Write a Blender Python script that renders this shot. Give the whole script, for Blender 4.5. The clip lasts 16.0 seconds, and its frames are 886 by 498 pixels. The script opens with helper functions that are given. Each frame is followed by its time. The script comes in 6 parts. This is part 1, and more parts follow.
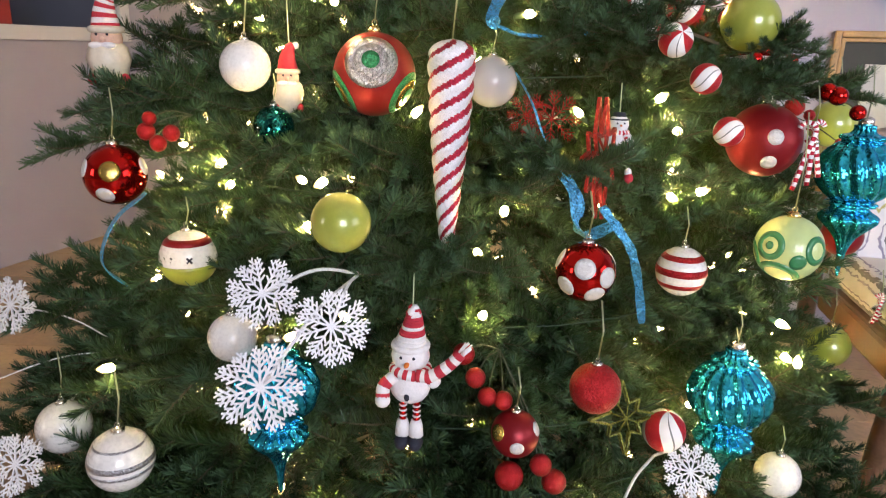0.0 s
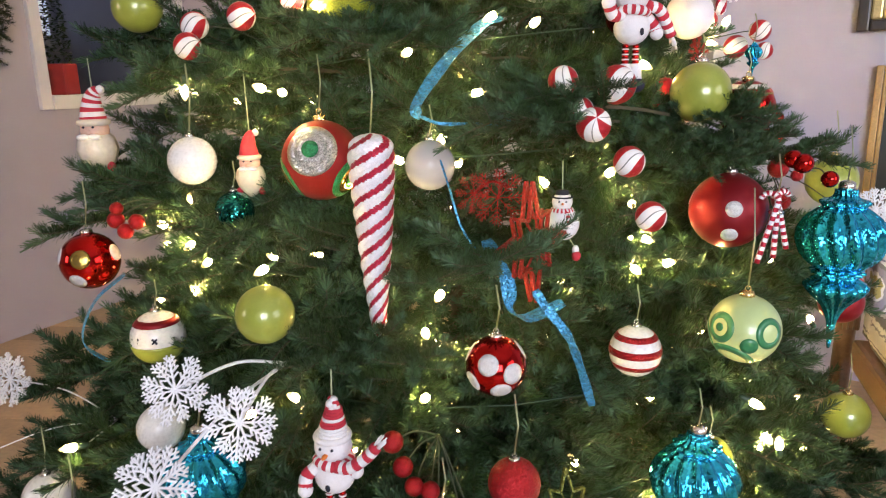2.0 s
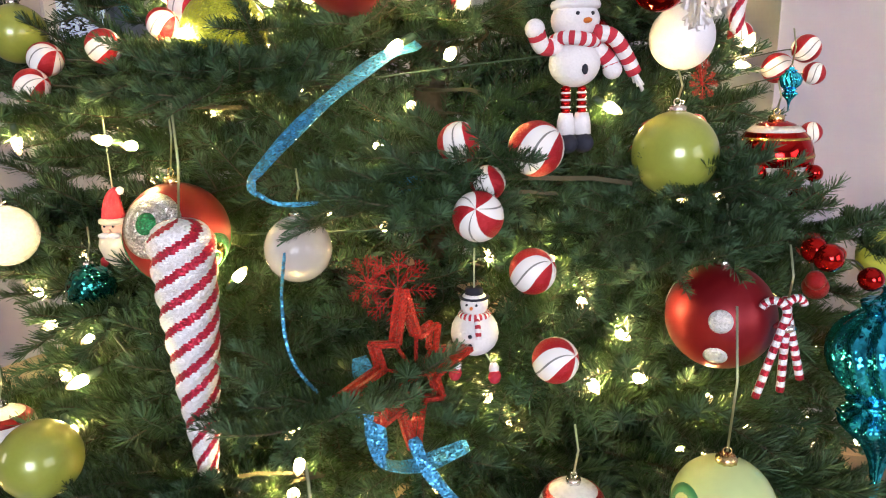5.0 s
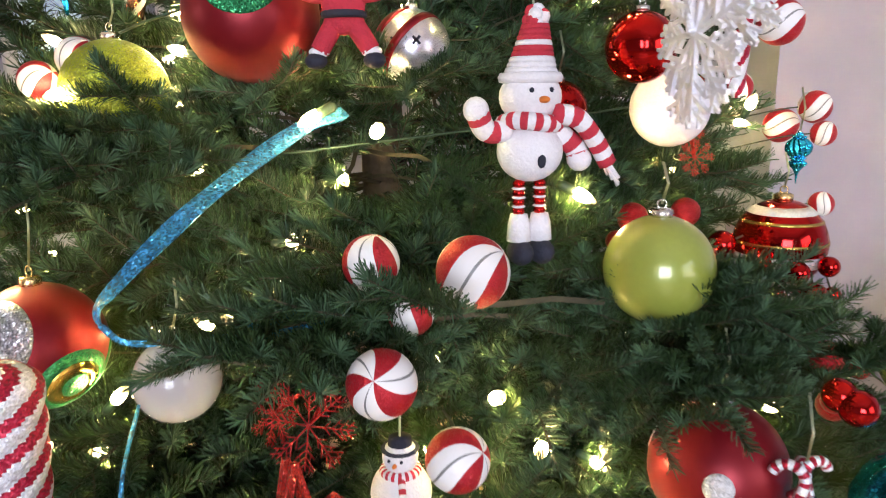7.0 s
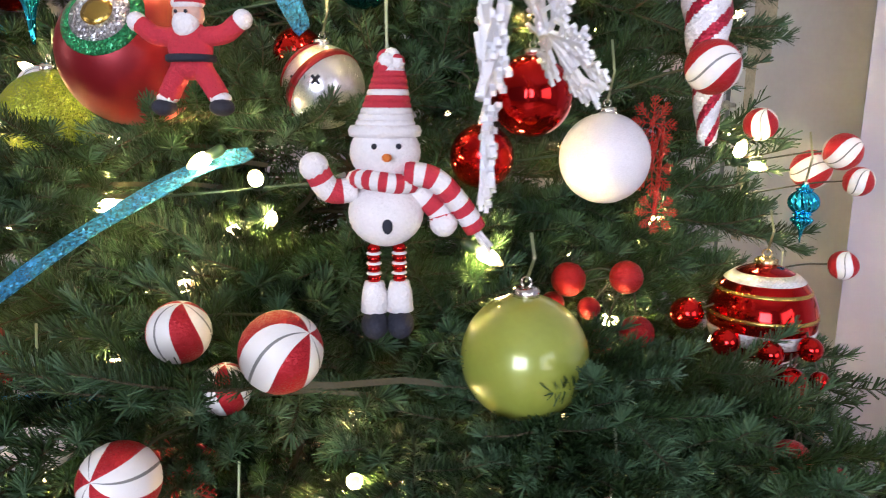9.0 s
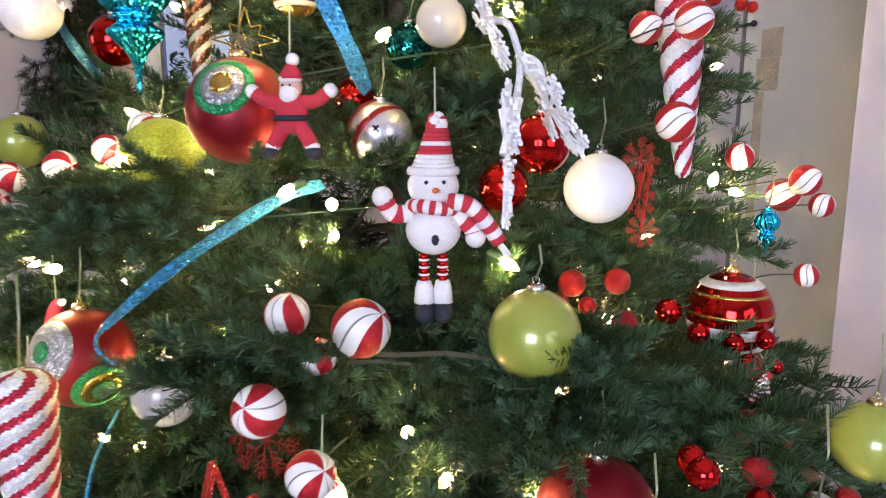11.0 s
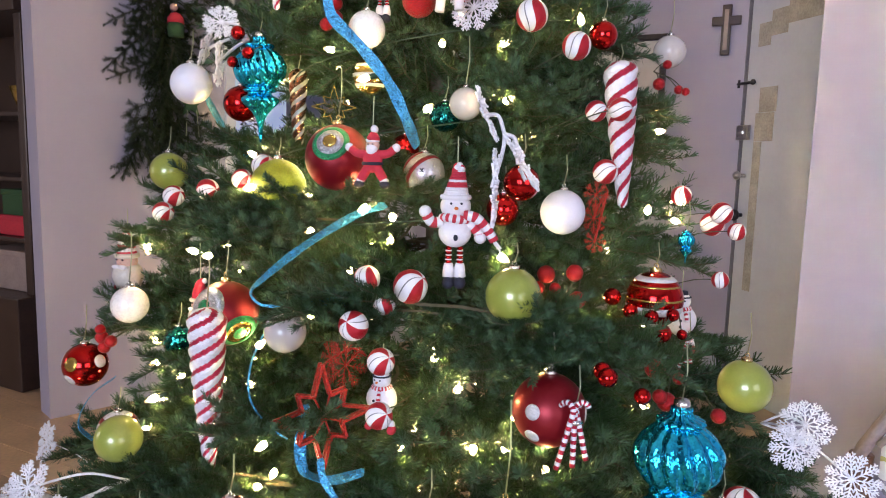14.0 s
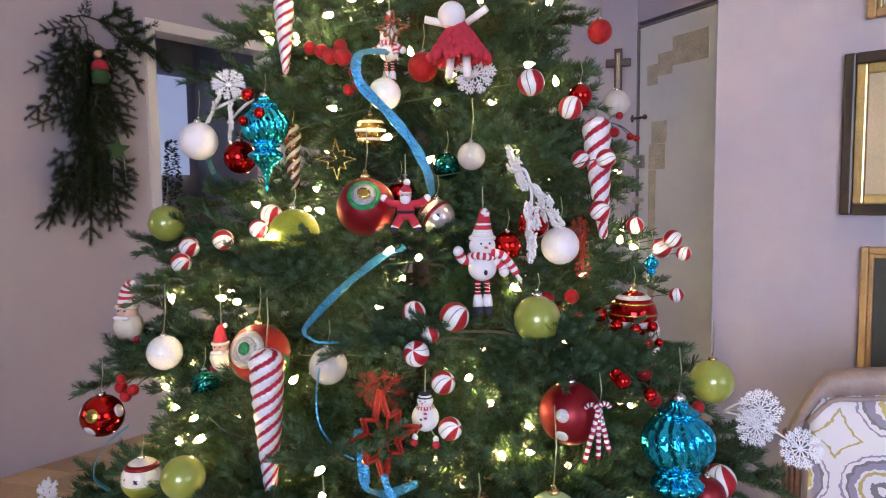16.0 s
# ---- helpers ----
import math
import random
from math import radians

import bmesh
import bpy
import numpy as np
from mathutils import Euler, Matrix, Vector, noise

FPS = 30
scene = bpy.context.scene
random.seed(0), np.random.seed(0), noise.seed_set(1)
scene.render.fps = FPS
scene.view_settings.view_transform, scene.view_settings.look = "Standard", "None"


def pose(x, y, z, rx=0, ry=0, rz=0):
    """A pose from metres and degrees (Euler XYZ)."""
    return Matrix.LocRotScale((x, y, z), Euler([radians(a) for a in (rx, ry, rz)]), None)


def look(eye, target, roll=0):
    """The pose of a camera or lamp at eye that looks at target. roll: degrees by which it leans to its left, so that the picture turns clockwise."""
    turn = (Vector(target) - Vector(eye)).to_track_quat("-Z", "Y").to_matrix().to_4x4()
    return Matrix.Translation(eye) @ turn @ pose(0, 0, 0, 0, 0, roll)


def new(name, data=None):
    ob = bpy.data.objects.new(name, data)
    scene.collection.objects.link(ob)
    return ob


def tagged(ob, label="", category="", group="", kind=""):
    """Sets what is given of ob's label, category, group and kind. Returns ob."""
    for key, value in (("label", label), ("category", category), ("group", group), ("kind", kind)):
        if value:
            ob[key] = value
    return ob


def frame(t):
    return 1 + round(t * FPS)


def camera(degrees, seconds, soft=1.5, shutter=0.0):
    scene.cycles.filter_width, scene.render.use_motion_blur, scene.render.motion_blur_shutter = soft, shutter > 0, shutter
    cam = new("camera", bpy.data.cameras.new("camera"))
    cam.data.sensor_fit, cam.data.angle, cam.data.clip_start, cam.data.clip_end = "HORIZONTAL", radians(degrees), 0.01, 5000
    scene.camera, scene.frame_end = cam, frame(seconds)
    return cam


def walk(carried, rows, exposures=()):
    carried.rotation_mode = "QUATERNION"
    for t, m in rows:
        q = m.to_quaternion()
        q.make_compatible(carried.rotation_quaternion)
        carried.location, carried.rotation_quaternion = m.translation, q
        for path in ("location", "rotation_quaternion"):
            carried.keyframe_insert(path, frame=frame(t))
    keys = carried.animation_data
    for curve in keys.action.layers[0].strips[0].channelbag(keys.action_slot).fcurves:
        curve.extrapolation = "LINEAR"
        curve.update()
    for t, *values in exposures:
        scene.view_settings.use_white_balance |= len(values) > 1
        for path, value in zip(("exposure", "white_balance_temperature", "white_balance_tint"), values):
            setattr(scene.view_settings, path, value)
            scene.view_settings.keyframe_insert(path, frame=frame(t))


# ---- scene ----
cam = camera(65.0, 16.0, 1.0, 0.5)
METRES, EYE, TILT, LEAN, TURN = 2.0, 0.93, 0.0, 0.0, 0.0
ROWS = [
    (0.0, 0.0, 0.0, 0.0, 0.47, -16.31, -1.61),
    (0.5, 0.0224, 0.0093, 0.0079, 2.77, -15.38, -0.61),
    (1.0, 0.0559, 0.0124, 0.016, 5.27, -14.41, -0.45),
    (1.5, 0.085, 0.0089, 0.0234, 7.19, -14.3, -0.58),
    (2.0, 0.0991, 0.0138, 0.0357, 7.05, -13.85, 1.18),
    (2.5, 0.1018, 0.0386, 0.0433, 6.05, -15.11, 0.75),
    (3.0, 0.0994, 0.0787, 0.0523, 3.4, -13.95, 1.49),
    (3.5, 0.1077, 0.1008, 0.0535, 3.66, -13.59, 2.36),
    (4.0, 0.1399, 0.1274, 0.0549, 8.05, -13.49, 2.04),
    (6.5, 0.2074, 0.2323, 0.0803, 15.6, -14.41, 1.41),
    (7.0, 0.1971, 0.2607, 0.087, 13.63, -12.53, 0.92),
    (7.5, 0.192, 0.2765, 0.0875, 15.39, -12.23, 2.38),
    (8.0, 0.2115, 0.2944, 0.0903, 20.04, -12.43, 2.19),
    (8.5, 0.2473, 0.3226, 0.0958, 22.31, -12.19, 0.3),
    (11.0, 0.3016, 0.241, 0.1129, 24.79, -10.16, -0.0),
    (11.5, 0.2988, 0.2025, 0.1131, 23.89, -9.56, -0.32),
    (12.0, 0.2973, 0.1691, 0.1129, 23.23, -8.9, 0.65),
    (12.5, 0.3098, 0.1479, 0.1172, 23.4, -7.85, 0.08),
    (13.0, 0.3506, 0.1159, 0.1211, 25.48, -7.46, -1.36),
    (13.5, 0.3901, 0.0791, 0.1178, 26.86, -7.44, -1.44),
    (14.0, 0.4016, 0.0554, 0.1196, 27.82, -7.27, -1.41),
    (14.5, 0.3779, 0.0299, 0.1281, 24.72, -5.78, -0.01),
    (15.0, 0.3498, -0.0074, 0.1315, 21.5, -5.41, 0.32),
    (15.5, 0.3341, -0.0377, 0.1305, 18.46, -5.62, 0.44),
    (16.0, 0.3223, -0.0683, 0.1349, 17.95, -4.86, 0.66),
]
walk(cam, [(t, pose(0, 0, EYE, TILT, LEAN, TURN) @ pose(METRES * x, METRES * y, METRES * z, 90 + pitch, roll, yaw)) for t, x, y, z, yaw, pitch, roll in ROWS],
     [(0.0, 0.26, 6700, 19), (4.0, 0.24, 6600, 19), (8.0, 0.22, 6350, 20), (11.0, 0.24, 6050, 22), (14.5, 0.1, 5950, 25), (16.0, -0.12, 5900, 27)])


# ---- light: daylight through two windows, an added fill next door, warm tree bulbs ----
world = bpy.data.worlds.new("world")
scene.world = world
world.use_nodes = True
_bg = world.node_tree.nodes["Background"]
_sky = world.node_tree.nodes.new("ShaderNodeTexSky")
_sky.sky_type, _sky.sun_disc = "NISHITA", False
_sky.sun_elevation, _sky.sun_rotation = radians(30), radians(120)
world.node_tree.links.new(_sky.outputs[0], _bg.inputs[0])
_bg.inputs[1].default_value = 0.1


def area_light(name, eye, target, w, h, watts, colour, spread=180):
    d = bpy.data.lights.new(name, "AREA")
    d.shape, d.size, d.size_y, d.energy, d.color = "RECTANGLE", w, h, watts, colour
    ob = new(name, d)
    d.spread = radians(spread)
    ob.matrix_world = look(eye, target)
    return ob


area_light("daylight_side", (3.28, -0.9, 1.45), (0.2, -0.5, 1.0), 1.9, 1.5, 19, (0.80, 0.89, 1.0))
area_light("daylight_back", (1.1, -2.88, 1.5), (1.15, 2.3, 1.15), 1.7, 1.5, 50, (0.80, 0.89, 1.0), 110)
# unseen fill lamp added to brighten the next room, which has no window
area_light("daylight_next_room", (-4.6, -1.2, 1.5), (-3.6, 1.0, 1.0), 1.2, 1.3, 26, (1.0, 0.93, 0.84))
BULB_GLOW = 430.0

# ---- materials ----


def tree_of(name):
    m = bpy.data.materials.new(name)
    m.use_nodes = True
    return m, m.node_tree.nodes, m.node_tree.links, m.node_tree.nodes["Principled BSDF"]


def surf(name, colour, rough=0.5, metal=0.0, var=0.15, scale=30.0, fine=200.0, bump=0.1, coat=0.0, per="", rough_var=0.1):
    """A surface with cloudy and fine variation of colour and gloss, and a fine relief."""
    m, n, l, b = tree_of(name)
    tc = n.new("ShaderNodeTexCoord")
    big, small = n.new("ShaderNodeTexNoise"), n.new("ShaderNodeTexNoise")
    for t, s in ((big, scale), (small, fine)):
        t.inputs["Scale"].default_value = s
        t.inputs["Detail"].default_value = 4
        l.new(tc.outputs["Object"], t.inputs["Vector"])
    mix = n.new("ShaderNodeMath")
    mix.operation = "ADD"
    l.new(big.outputs["Fac"], mix.inputs[0])
    l.new(small.outputs["Fac"], mix.inputs[1])
    ramp = n.new("ShaderNodeMapRange")
    ramp.inputs["From Min"].default_value, ramp.inputs["From Max"].default_value = 0.6, 1.4
    ramp.inputs["To Min"].default_value, ramp.inputs["To Max"].default_value = 1 - var, 1 + var
    l.new(mix.outputs[0], ramp.inputs["Value"])
    fac = ramp.outputs[0]
    if per:
        info = n.new("ShaderNodeObjectInfo") if per == "object" else n.new("ShaderNodeNewGeometry")
        rnd = n.new("ShaderNodeMapRange")
        rnd.inputs["To Min"].default_value, rnd.inputs["To Max"].default_value = 0.72, 1.3
        l.new(info.outputs["Random" if per == "object" else "Random Per Island"], rnd.inputs["Value"])
        mul = n.new("ShaderNodeMath")
        mul.operation = "MULTIPLY"
        l.new(fac, mul.inputs[0])
        l.new(rnd.outputs[0], mul.inputs[1])
        fac = mul.outputs[0]
    hsv = n.new("ShaderNodeHueSaturation")
    hsv.inputs["Color"].default_value = (*colour, 1)
    l.new(fac, hsv.inputs["Value"])
    l.new(hsv.outputs[0], b.inputs["Base Color"])
    rr = n.new("ShaderNodeMapRange")
    rr.inputs["To Min"].default_value, rr.inputs["To Max"].default_value = max(0.02, rough - rough_var), min(1, rough + rough_var)
    l.new(small.outputs["Fac"], rr.inputs["Value"])
    l.new(rr.outputs[0], b.inputs["Roughness"])
    b.inputs["Metallic"].default_value = metal
    b.inputs["Coat Weight"].default_value = coat
    b.inputs["Coat Roughness"].default_value = 0.05
    if bump:
        bp = n.new("ShaderNodeBump")
        bp.inputs["Strength"].default_value, bp.inputs["Distance"].default_value = bump, 0.002
        l.new(small.outputs["Fac"], bp.inputs["Height"])
        l.new(bp.outputs[0], b.inputs["Normal"])
    return m


def flake_normal(n, l, scale, amount):
    """A normal that is tilted anew in each small flake: glitter."""
    tc, vo, sub = n.new("ShaderNodeTexCoord"), n.new("ShaderNodeTexVoronoi"), n.new("ShaderNodeVectorMath")
    geo, sc, add, nor = n.new("ShaderNodeNewGeometry"), n.new("ShaderNodeVectorMath"), n.new("ShaderNodeVectorMath"), n.new("ShaderNodeVectorMath")
    vo.inputs["Scale"].default_value = scale
    l.new(tc.outputs["Object"], vo.inputs["Vector"])
    sub.operation, sc.operation, add.operation, nor.operation = "SUBTRACT", "SCALE", "ADD", "NORMALIZE"
    sub.inputs[1].default_value = (0.5, 0.5, 0.5)
    l.new(vo.outputs["Color"], sub.inputs[0])
    l.new(sub.outputs[0], sc.inputs[0])
    sc.inputs["Scale"].default_value = amount
    l.new(geo.outputs["Normal"], add.inputs[0])
    l.new(sc.outputs[0], add.inputs[1])
    l.new(add.outputs[0], nor.inputs[0])
    return nor.outputs[0], vo


def glitter(name, colour, scale=900.0, amount=1.3, metal=0.75, rough=0.28, var=0.5):
    m, n, l, b = tree_of(name)
    normal, vo = flake_normal(n, l, scale, amount)
    l.new(normal, b.inputs["Normal"])
    hsv, sep, mr = n.new("ShaderNodeHueSaturation"), n.new("ShaderNodeSeparateColor"), n.new("ShaderNodeMapRange")
    l.new(vo.outputs["Color"], sep.inputs[0])
    l.new(sep.outputs[0], mr.inputs["Value"])
    mr.inputs["To Min"].default_value, mr.inputs["To Max"].default_value = 1 - var, 1 + var
    hsv.inputs["Color"].default_value = (*colour, 1)
    l.new(mr.outputs[0], hsv.inputs["Value"])
    l.new(hsv.outputs[0], b.inputs["Base Color"])
    b.inputs["Metallic"].default_value, b.inputs["Roughness"].default_value = metal, rough
    return m


def peppermint(name):
    """White frosted ball with three swirling red glitter bands and thin silver lines, round the object's z axis (unit ball)."""
    m, n, l, b = tree_of(name)
    tc, sep = n.new("ShaderNodeTexCoord"), n.new("ShaderNodeSeparateXYZ")
    l.new(tc.outputs["Object"], sep.inputs[0])

    def mth(op, a, c=None):
        k = n.new("ShaderNodeMath")
        k.operation = op
        for i, v in enumerate((a, c)):
            if v is None:
                continue
            if isinstance(v, (int, float)):
                k.inputs[i].default_value = v
            else:
                l.new(v, k.inputs[i])
        return k.outputs[0]

    ang = mth("DIVIDE", mth("ARCTAN2", sep.outputs[1], sep.outputs[0]), 2 * math.pi)
    ph = mth("FRACT", mth("ADD", mth("MULTIPLY", ang, 3.0), mth("MULTIPLY", sep.outputs[2], 0.22)))
    red = mth("MULTIPLY", mth("GREATER_THAN", ph, 0.06), mth("LESS_THAN", ph, 0.5))
    line = mth("LESS_THAN", mth("ABSOLUTE", mth("SUBTRACT", ph, 0.78)), 0.022)
    normal, vo = flake_normal(n, l, 38.0, 0.9)
    c1, c2 = n.new("ShaderNodeMix"), n.new("ShaderNodeMix")
    for c in (c1, c2):
        c.data_type = "RGBA"
    c1.inputs[6].default_value, c1.inputs[7].default_value = (0.8, 0.78, 0.76, 1), (0.46, 0.014, 0.024, 1)
    l.new(red, c1.inputs[0])
    l.new(c1.outputs[2], c2.inputs[6])
    c2.inputs[7].default_value = (0.18, 0.18, 0.17, 1)
    l.new(line, c2.inputs[0])
    l.new(c2.outputs[2], b.inputs["Base Color"])
    l.new(mth("MULTIPLY", red, 0.45), b.inputs["Metallic"])
    mixn, geo = n.new("ShaderNodeMix"), n.new("ShaderNodeNewGeometry")
    mixn.data_type = "VECTOR"
    l.new(mth("MAXIMUM", mth("MULTIPLY", red, 0.9), 0.16), mixn.inputs[0])
    l.new(geo.outputs["Normal"], mixn.inputs[4])
    l.new(normal, mixn.inputs[5])
    l.new(mixn.outputs[1], b.inputs["Normal"])
    b.inputs["Roughness"].default_value = 0.42
    return m


def clear_pearl(name, colour, trans):
    m, n, l, b = tree_of(name)
    b.inputs["Base Color"].default_value = (*colour, 1)
    b.inputs["Transmission Weight"].default_value = trans
    b.inputs["Roughness"].default_value = 0.1
    b.inputs["IOR"].default_value = 1.2
    b.inputs["Coat Weight"].default_value = 0.8
    b.inputs["Coat Roughness"].default_value = 0.04
    tc, nz, mr = n.new("ShaderNodeTexCoord"), n.new("ShaderNodeTexNoise"), n.new("ShaderNodeMapRange")
    nz.inputs["Scale"].default_value = 3.0
    l.new(tc.outputs["Object"], nz.inputs["Vector"])
    l.new(nz.outputs["Fac"], mr.inputs["Value"])
    mr.inputs["To Min"].default_value, mr.inputs["To Max"].default_value = 0.05, 0.22
    l.new(mr.outputs[0], b.inputs["Roughness"])
    return m


def needles(name, dark, light):
    m, n, l, b = tree_of(name)
    geo, oi, mix, add = n.new("ShaderNodeNewGeometry"), n.new("ShaderNodeObjectInfo"), n.new("ShaderNodeMix"), n.new("ShaderNodeMath")
    tc, nz = n.new("ShaderNodeTexCoord"), n.new("ShaderNodeTexNoise")
    nz.inputs["Scale"].default_value = 14.0
    l.new(tc.outputs["Object"], nz.inputs["Vector"])
    add.operation = "MULTIPLY_ADD"
    l.new(geo.outputs["Random Per Island"], add.inputs[0])
    add.inputs[1].default_value = 0.55
    half = n.new("ShaderNodeMath")
    half.operation = "MULTIPLY_ADD"
    l.new(oi.outputs["Random"], half.inputs[0])
    half.inputs[1].default_value = 0.3
    nzs = n.new("ShaderNodeMath")
    nzs.operation = "MULTIPLY"
    l.new(nz.outputs["Fac"], nzs.inputs[0])
    nzs.inputs[1].default_value = 0.35
    l.new(nzs.outputs[0], half.inputs[2])
    l.new(half.outputs[0], add.inputs[2])
    mix.data_type = "RGBA"
    l.new(add.outputs[0], mix.inputs[0])
    mix.inputs[6].default_value, mix.inputs[7].default_value = (*dark, 1), (*light, 1)
    l.new(mix.outputs[2], b.inputs["Base Color"])
    b.inputs["Roughness"].default_value = 0.42
    b.inputs["Specular IOR Level"].default_value = 0.18
    return m


def lamp(name, colour, strength):
    m, n, l, b = tree_of(name)
    b.inputs["Base Color"].default_value = (*colour, 1)
    b.inputs["Emission Color"].default_value = (*colour, 1)
    b.inputs["Emission Strength"].default_value = strength
    return m


def bulb_glass(name):
    """A small lit bulb: white hot at its foot, amber towards its tip."""
    m, n, l, b = tree_of(name)
    tc, sep, mr, ramp = n.new("ShaderNodeTexCoord"), n.new("ShaderNodeSeparateXYZ"), n.new("ShaderNodeMapRange"), n.new("ShaderNodeMapRange")
    l.new(tc.outputs["Object"], sep.inputs[0])
    l.new(sep.outputs[2], mr.inputs["Value"])
    mr.inputs["From Min"].default_value, mr.inputs["From Max"].default_value = -0.003, 0.013
    mr.inputs["To Min"].default_value, mr.inputs["To Max"].default_value = 1.0, 0.0
    pw = n.new("ShaderNodeMath")
    pw.operation = "POWER"
    l.new(mr.outputs[0], pw.inputs[0])
    pw.inputs[1].default_value = 2.5
    l.new(pw.outputs[0], ramp.inputs["Value"])
    ramp.inputs["To Min"].default_value, ramp.inputs["To Max"].default_value = 1.6, BULB_GLOW * 2.2
    b.inputs["Base Color"].default_value = (0.8, 0.7, 0.5, 1)
    b.inputs["Emission Color"].default_value = (1.0, 0.72, 0.28, 1)
    l.new(ramp.outputs[0], b.inputs["Emission Strength"])
    return m


WALL = surf("wall_paint", (0.41, 0.39, 0.485), 0.75, var=0.03, scale=1.5, fine=160, bump=0.12)
WALL_WARM = surf("beige_paint", (0.52, 0.44, 0.37), 0.75, var=0.05, scale=1.5, fine=160, bump=0.12)
CEIL = surf("ceiling_paint", (0.78, 0.77, 0.76), 0.8, var=0.03, scale=2, bump=0.1)
DOORP = surf("door_paint", (0.56, 0.60, 0.64), 0.5, var=0.05, scale=3, fine=60, bump=0.05)
DOORWORN = surf("bare_door_wood", (0.40, 0.38, 0.32), 0.75, var=0.35, scale=12, fine=90, bump=0.4)
TRIM = surf("trim_paint", (0.72, 0.71, 0.74), 0.45, var=0.04, scale=6, bump=0.05)
FLOORW = surf("floor_wood", (0.46, 0.31, 0.18), 0.38, var=0.22, scale=5, fine=60, bump=0.12, per="object")
DARKW = surf("dark_wood", (0.045, 0.025, 0.018), 0.35, var=0.3, scale=8, fine=90, bump=0.15)
MAHOG = surf("chair_wood", (0.17, 0.085, 0.05), 0.35, var=0.3, scale=14, fine=120, bump=0.12, coat=0.3)
GREYW = surf("limed_wood", (0.34, 0.26, 0.23), 0.5, var=0.2, scale=14, fine=120, bump=0.2)
GOLDF = surf("gilt_wood", (0.62, 0.46, 0.2), 0.32, 0.75, var=0.25, scale=20, fine=150, bump=0.25)
OAKF = surf("oak_frame", (0.45, 0.27, 0.1), 0.4, var=0.25, scale=18, fine=140, bump=0.2)
BLACKF = surf("black_frame", (0.025, 0.018, 0.015), 0.35, var=0.3, scale=20, bump=0.15)
PAPER = surf("print_paper", (0.55, 0.45, 0.3), 0.7, var=0.2, scale=9, bump=0.02)
MATGREY = surf("picture_mount", (0.06, 0.065, 0.06), 0.8, var=0.12, scale=12, bump=0.05)
MATWHITE = surf("pale_mount", (0.62, 0.6, 0.55), 0.8, var=0.08, scale=12, bump=0.05)
IRON = surf("dark_iron", (0.05, 0.05, 0.055), 0.45, 0.8, var=0.3, bump=0.2)
NICKEL = surf("worn_nickel", (0.5, 0.49, 0.46), 0.3, 1.0, var=0.2, bump=0.1)
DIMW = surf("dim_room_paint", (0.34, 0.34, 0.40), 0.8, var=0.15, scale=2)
NEEDLE = needles("fir_needles", (0.003, 0.009, 0.003), (0.047, 0.094, 0.033))
TIPS = needles("fir_needle_tips", (0.010, 0.030, 0.014), (0.078, 0.145, 0.074))
NEEDLE2 = needles("dry_fir_needles", (0.012, 0.022, 0.012), (0.04, 0.06, 0.026))
TWIG = surf("fir_twig", (0.06, 0.05, 0.025), 0.8, var=0.3, scale=40, bump=0.4)
BARK = surf("fir_bark", (0.09, 0.065, 0.045), 0.9, var=0.4, scale=25, fine=120, bump=0.8)
WIRE = surf("green_cable", (0.01, 0.035, 0.015), 0.5, var=0.1)
BULB = bulb_glass("warm_bulb")
SILVER = surf("silver_cap", (0.72, 0.71, 0.68), 0.22, 1.0, var=0.1, fine=60, bump=0.1)
GOLDC = surf("gold_cap", (0.75, 0.58, 0.28), 0.25, 1.0, var=0.1, fine=60, bump=0.1)
THREAD = surf("pale_green_thread", (0.38, 0.42, 0.28), 0.6, var=0.15)
PEPPER = peppermint("peppermint_glitter")
WPEARL = surf("white_pearl", (0.78, 0.76, 0.73), 0.28, 0.0, var=0.05, scale=2, fine=8, bump=0, coat=0.7)
WMATTE = glitter("white_glitter_ball", (0.8, 0.78, 0.82), 60, 0.35, 0.1, 0.5, 0.08)
CLEAR = clear_pearl("frosted_clear_glass", (0.62, 0.58, 0.55), 0.3)
LIME = surf("lime_pearl", (0.30, 0.35, 0.055), 0.32, 0.12, var=0.06, scale=2, fine=10, bump=0, coat=0.8, rough_var=0.05)
LIMEG = glitter("lime_glitter", (0.27, 0.32, 0.025), 55, 1.2, 0.5, 0.3, 0.5)
REDM = surf("matte_red", (0.22, 0.006, 0.012), 0.40, 0.5, var=0.06, scale=2, fine=12, bump=0, rough_var=0.05)
REDS = surf("mirror_red", (0.52, 0.014, 0.012), 0.1, 0.95, var=0.05, scale=2, fine=10, bump=0, rough_var=0.04)
REDG = glitter("red_glitter", (0.40, 0.012, 0.016), 45, 1.2, 0.6, 0.3, 0.5)
REDTIN = glitter("red_tinsel", (0.26, 0.012, 0.012), 900, 1.2, 0.7, 0.3, 0.6)
OLIVEG = glitter("olive_glitter", (0.13, 0.14, 0.02), 600, 1.1, 0.5, 0.35, 0.5)
REDGF = glitter("red_glitter_fine", (0.46, 0.03, 0.022), 900, 1.2, 0.6, 0.3, 0.5)
WHITEG = glitter("white_glitter", (0.86, 0.86, 0.9), 1200, 1.0, 0.25, 0.4, 0.15)
WHITEG2 = glitter("white_glitter_unit", (0.66, 0.65, 0.64), 55, 1.0, 0.15, 0.4, 0.2)
SILVG = glitter("silver_glitter", (0.46, 0.46, 0.49), 55, 1.3, 0.8, 0.3, 0.5)
GREENG = glitter("green_glitter", (0.02, 0.25, 0.09), 55, 1.2, 0.5, 0.3, 0.5)
GREEND = surf("leaf_green_enamel", (0.02, 0.19, 0.07), 0.35, var=0.1, scale=4, bump=0, coat=0.4)
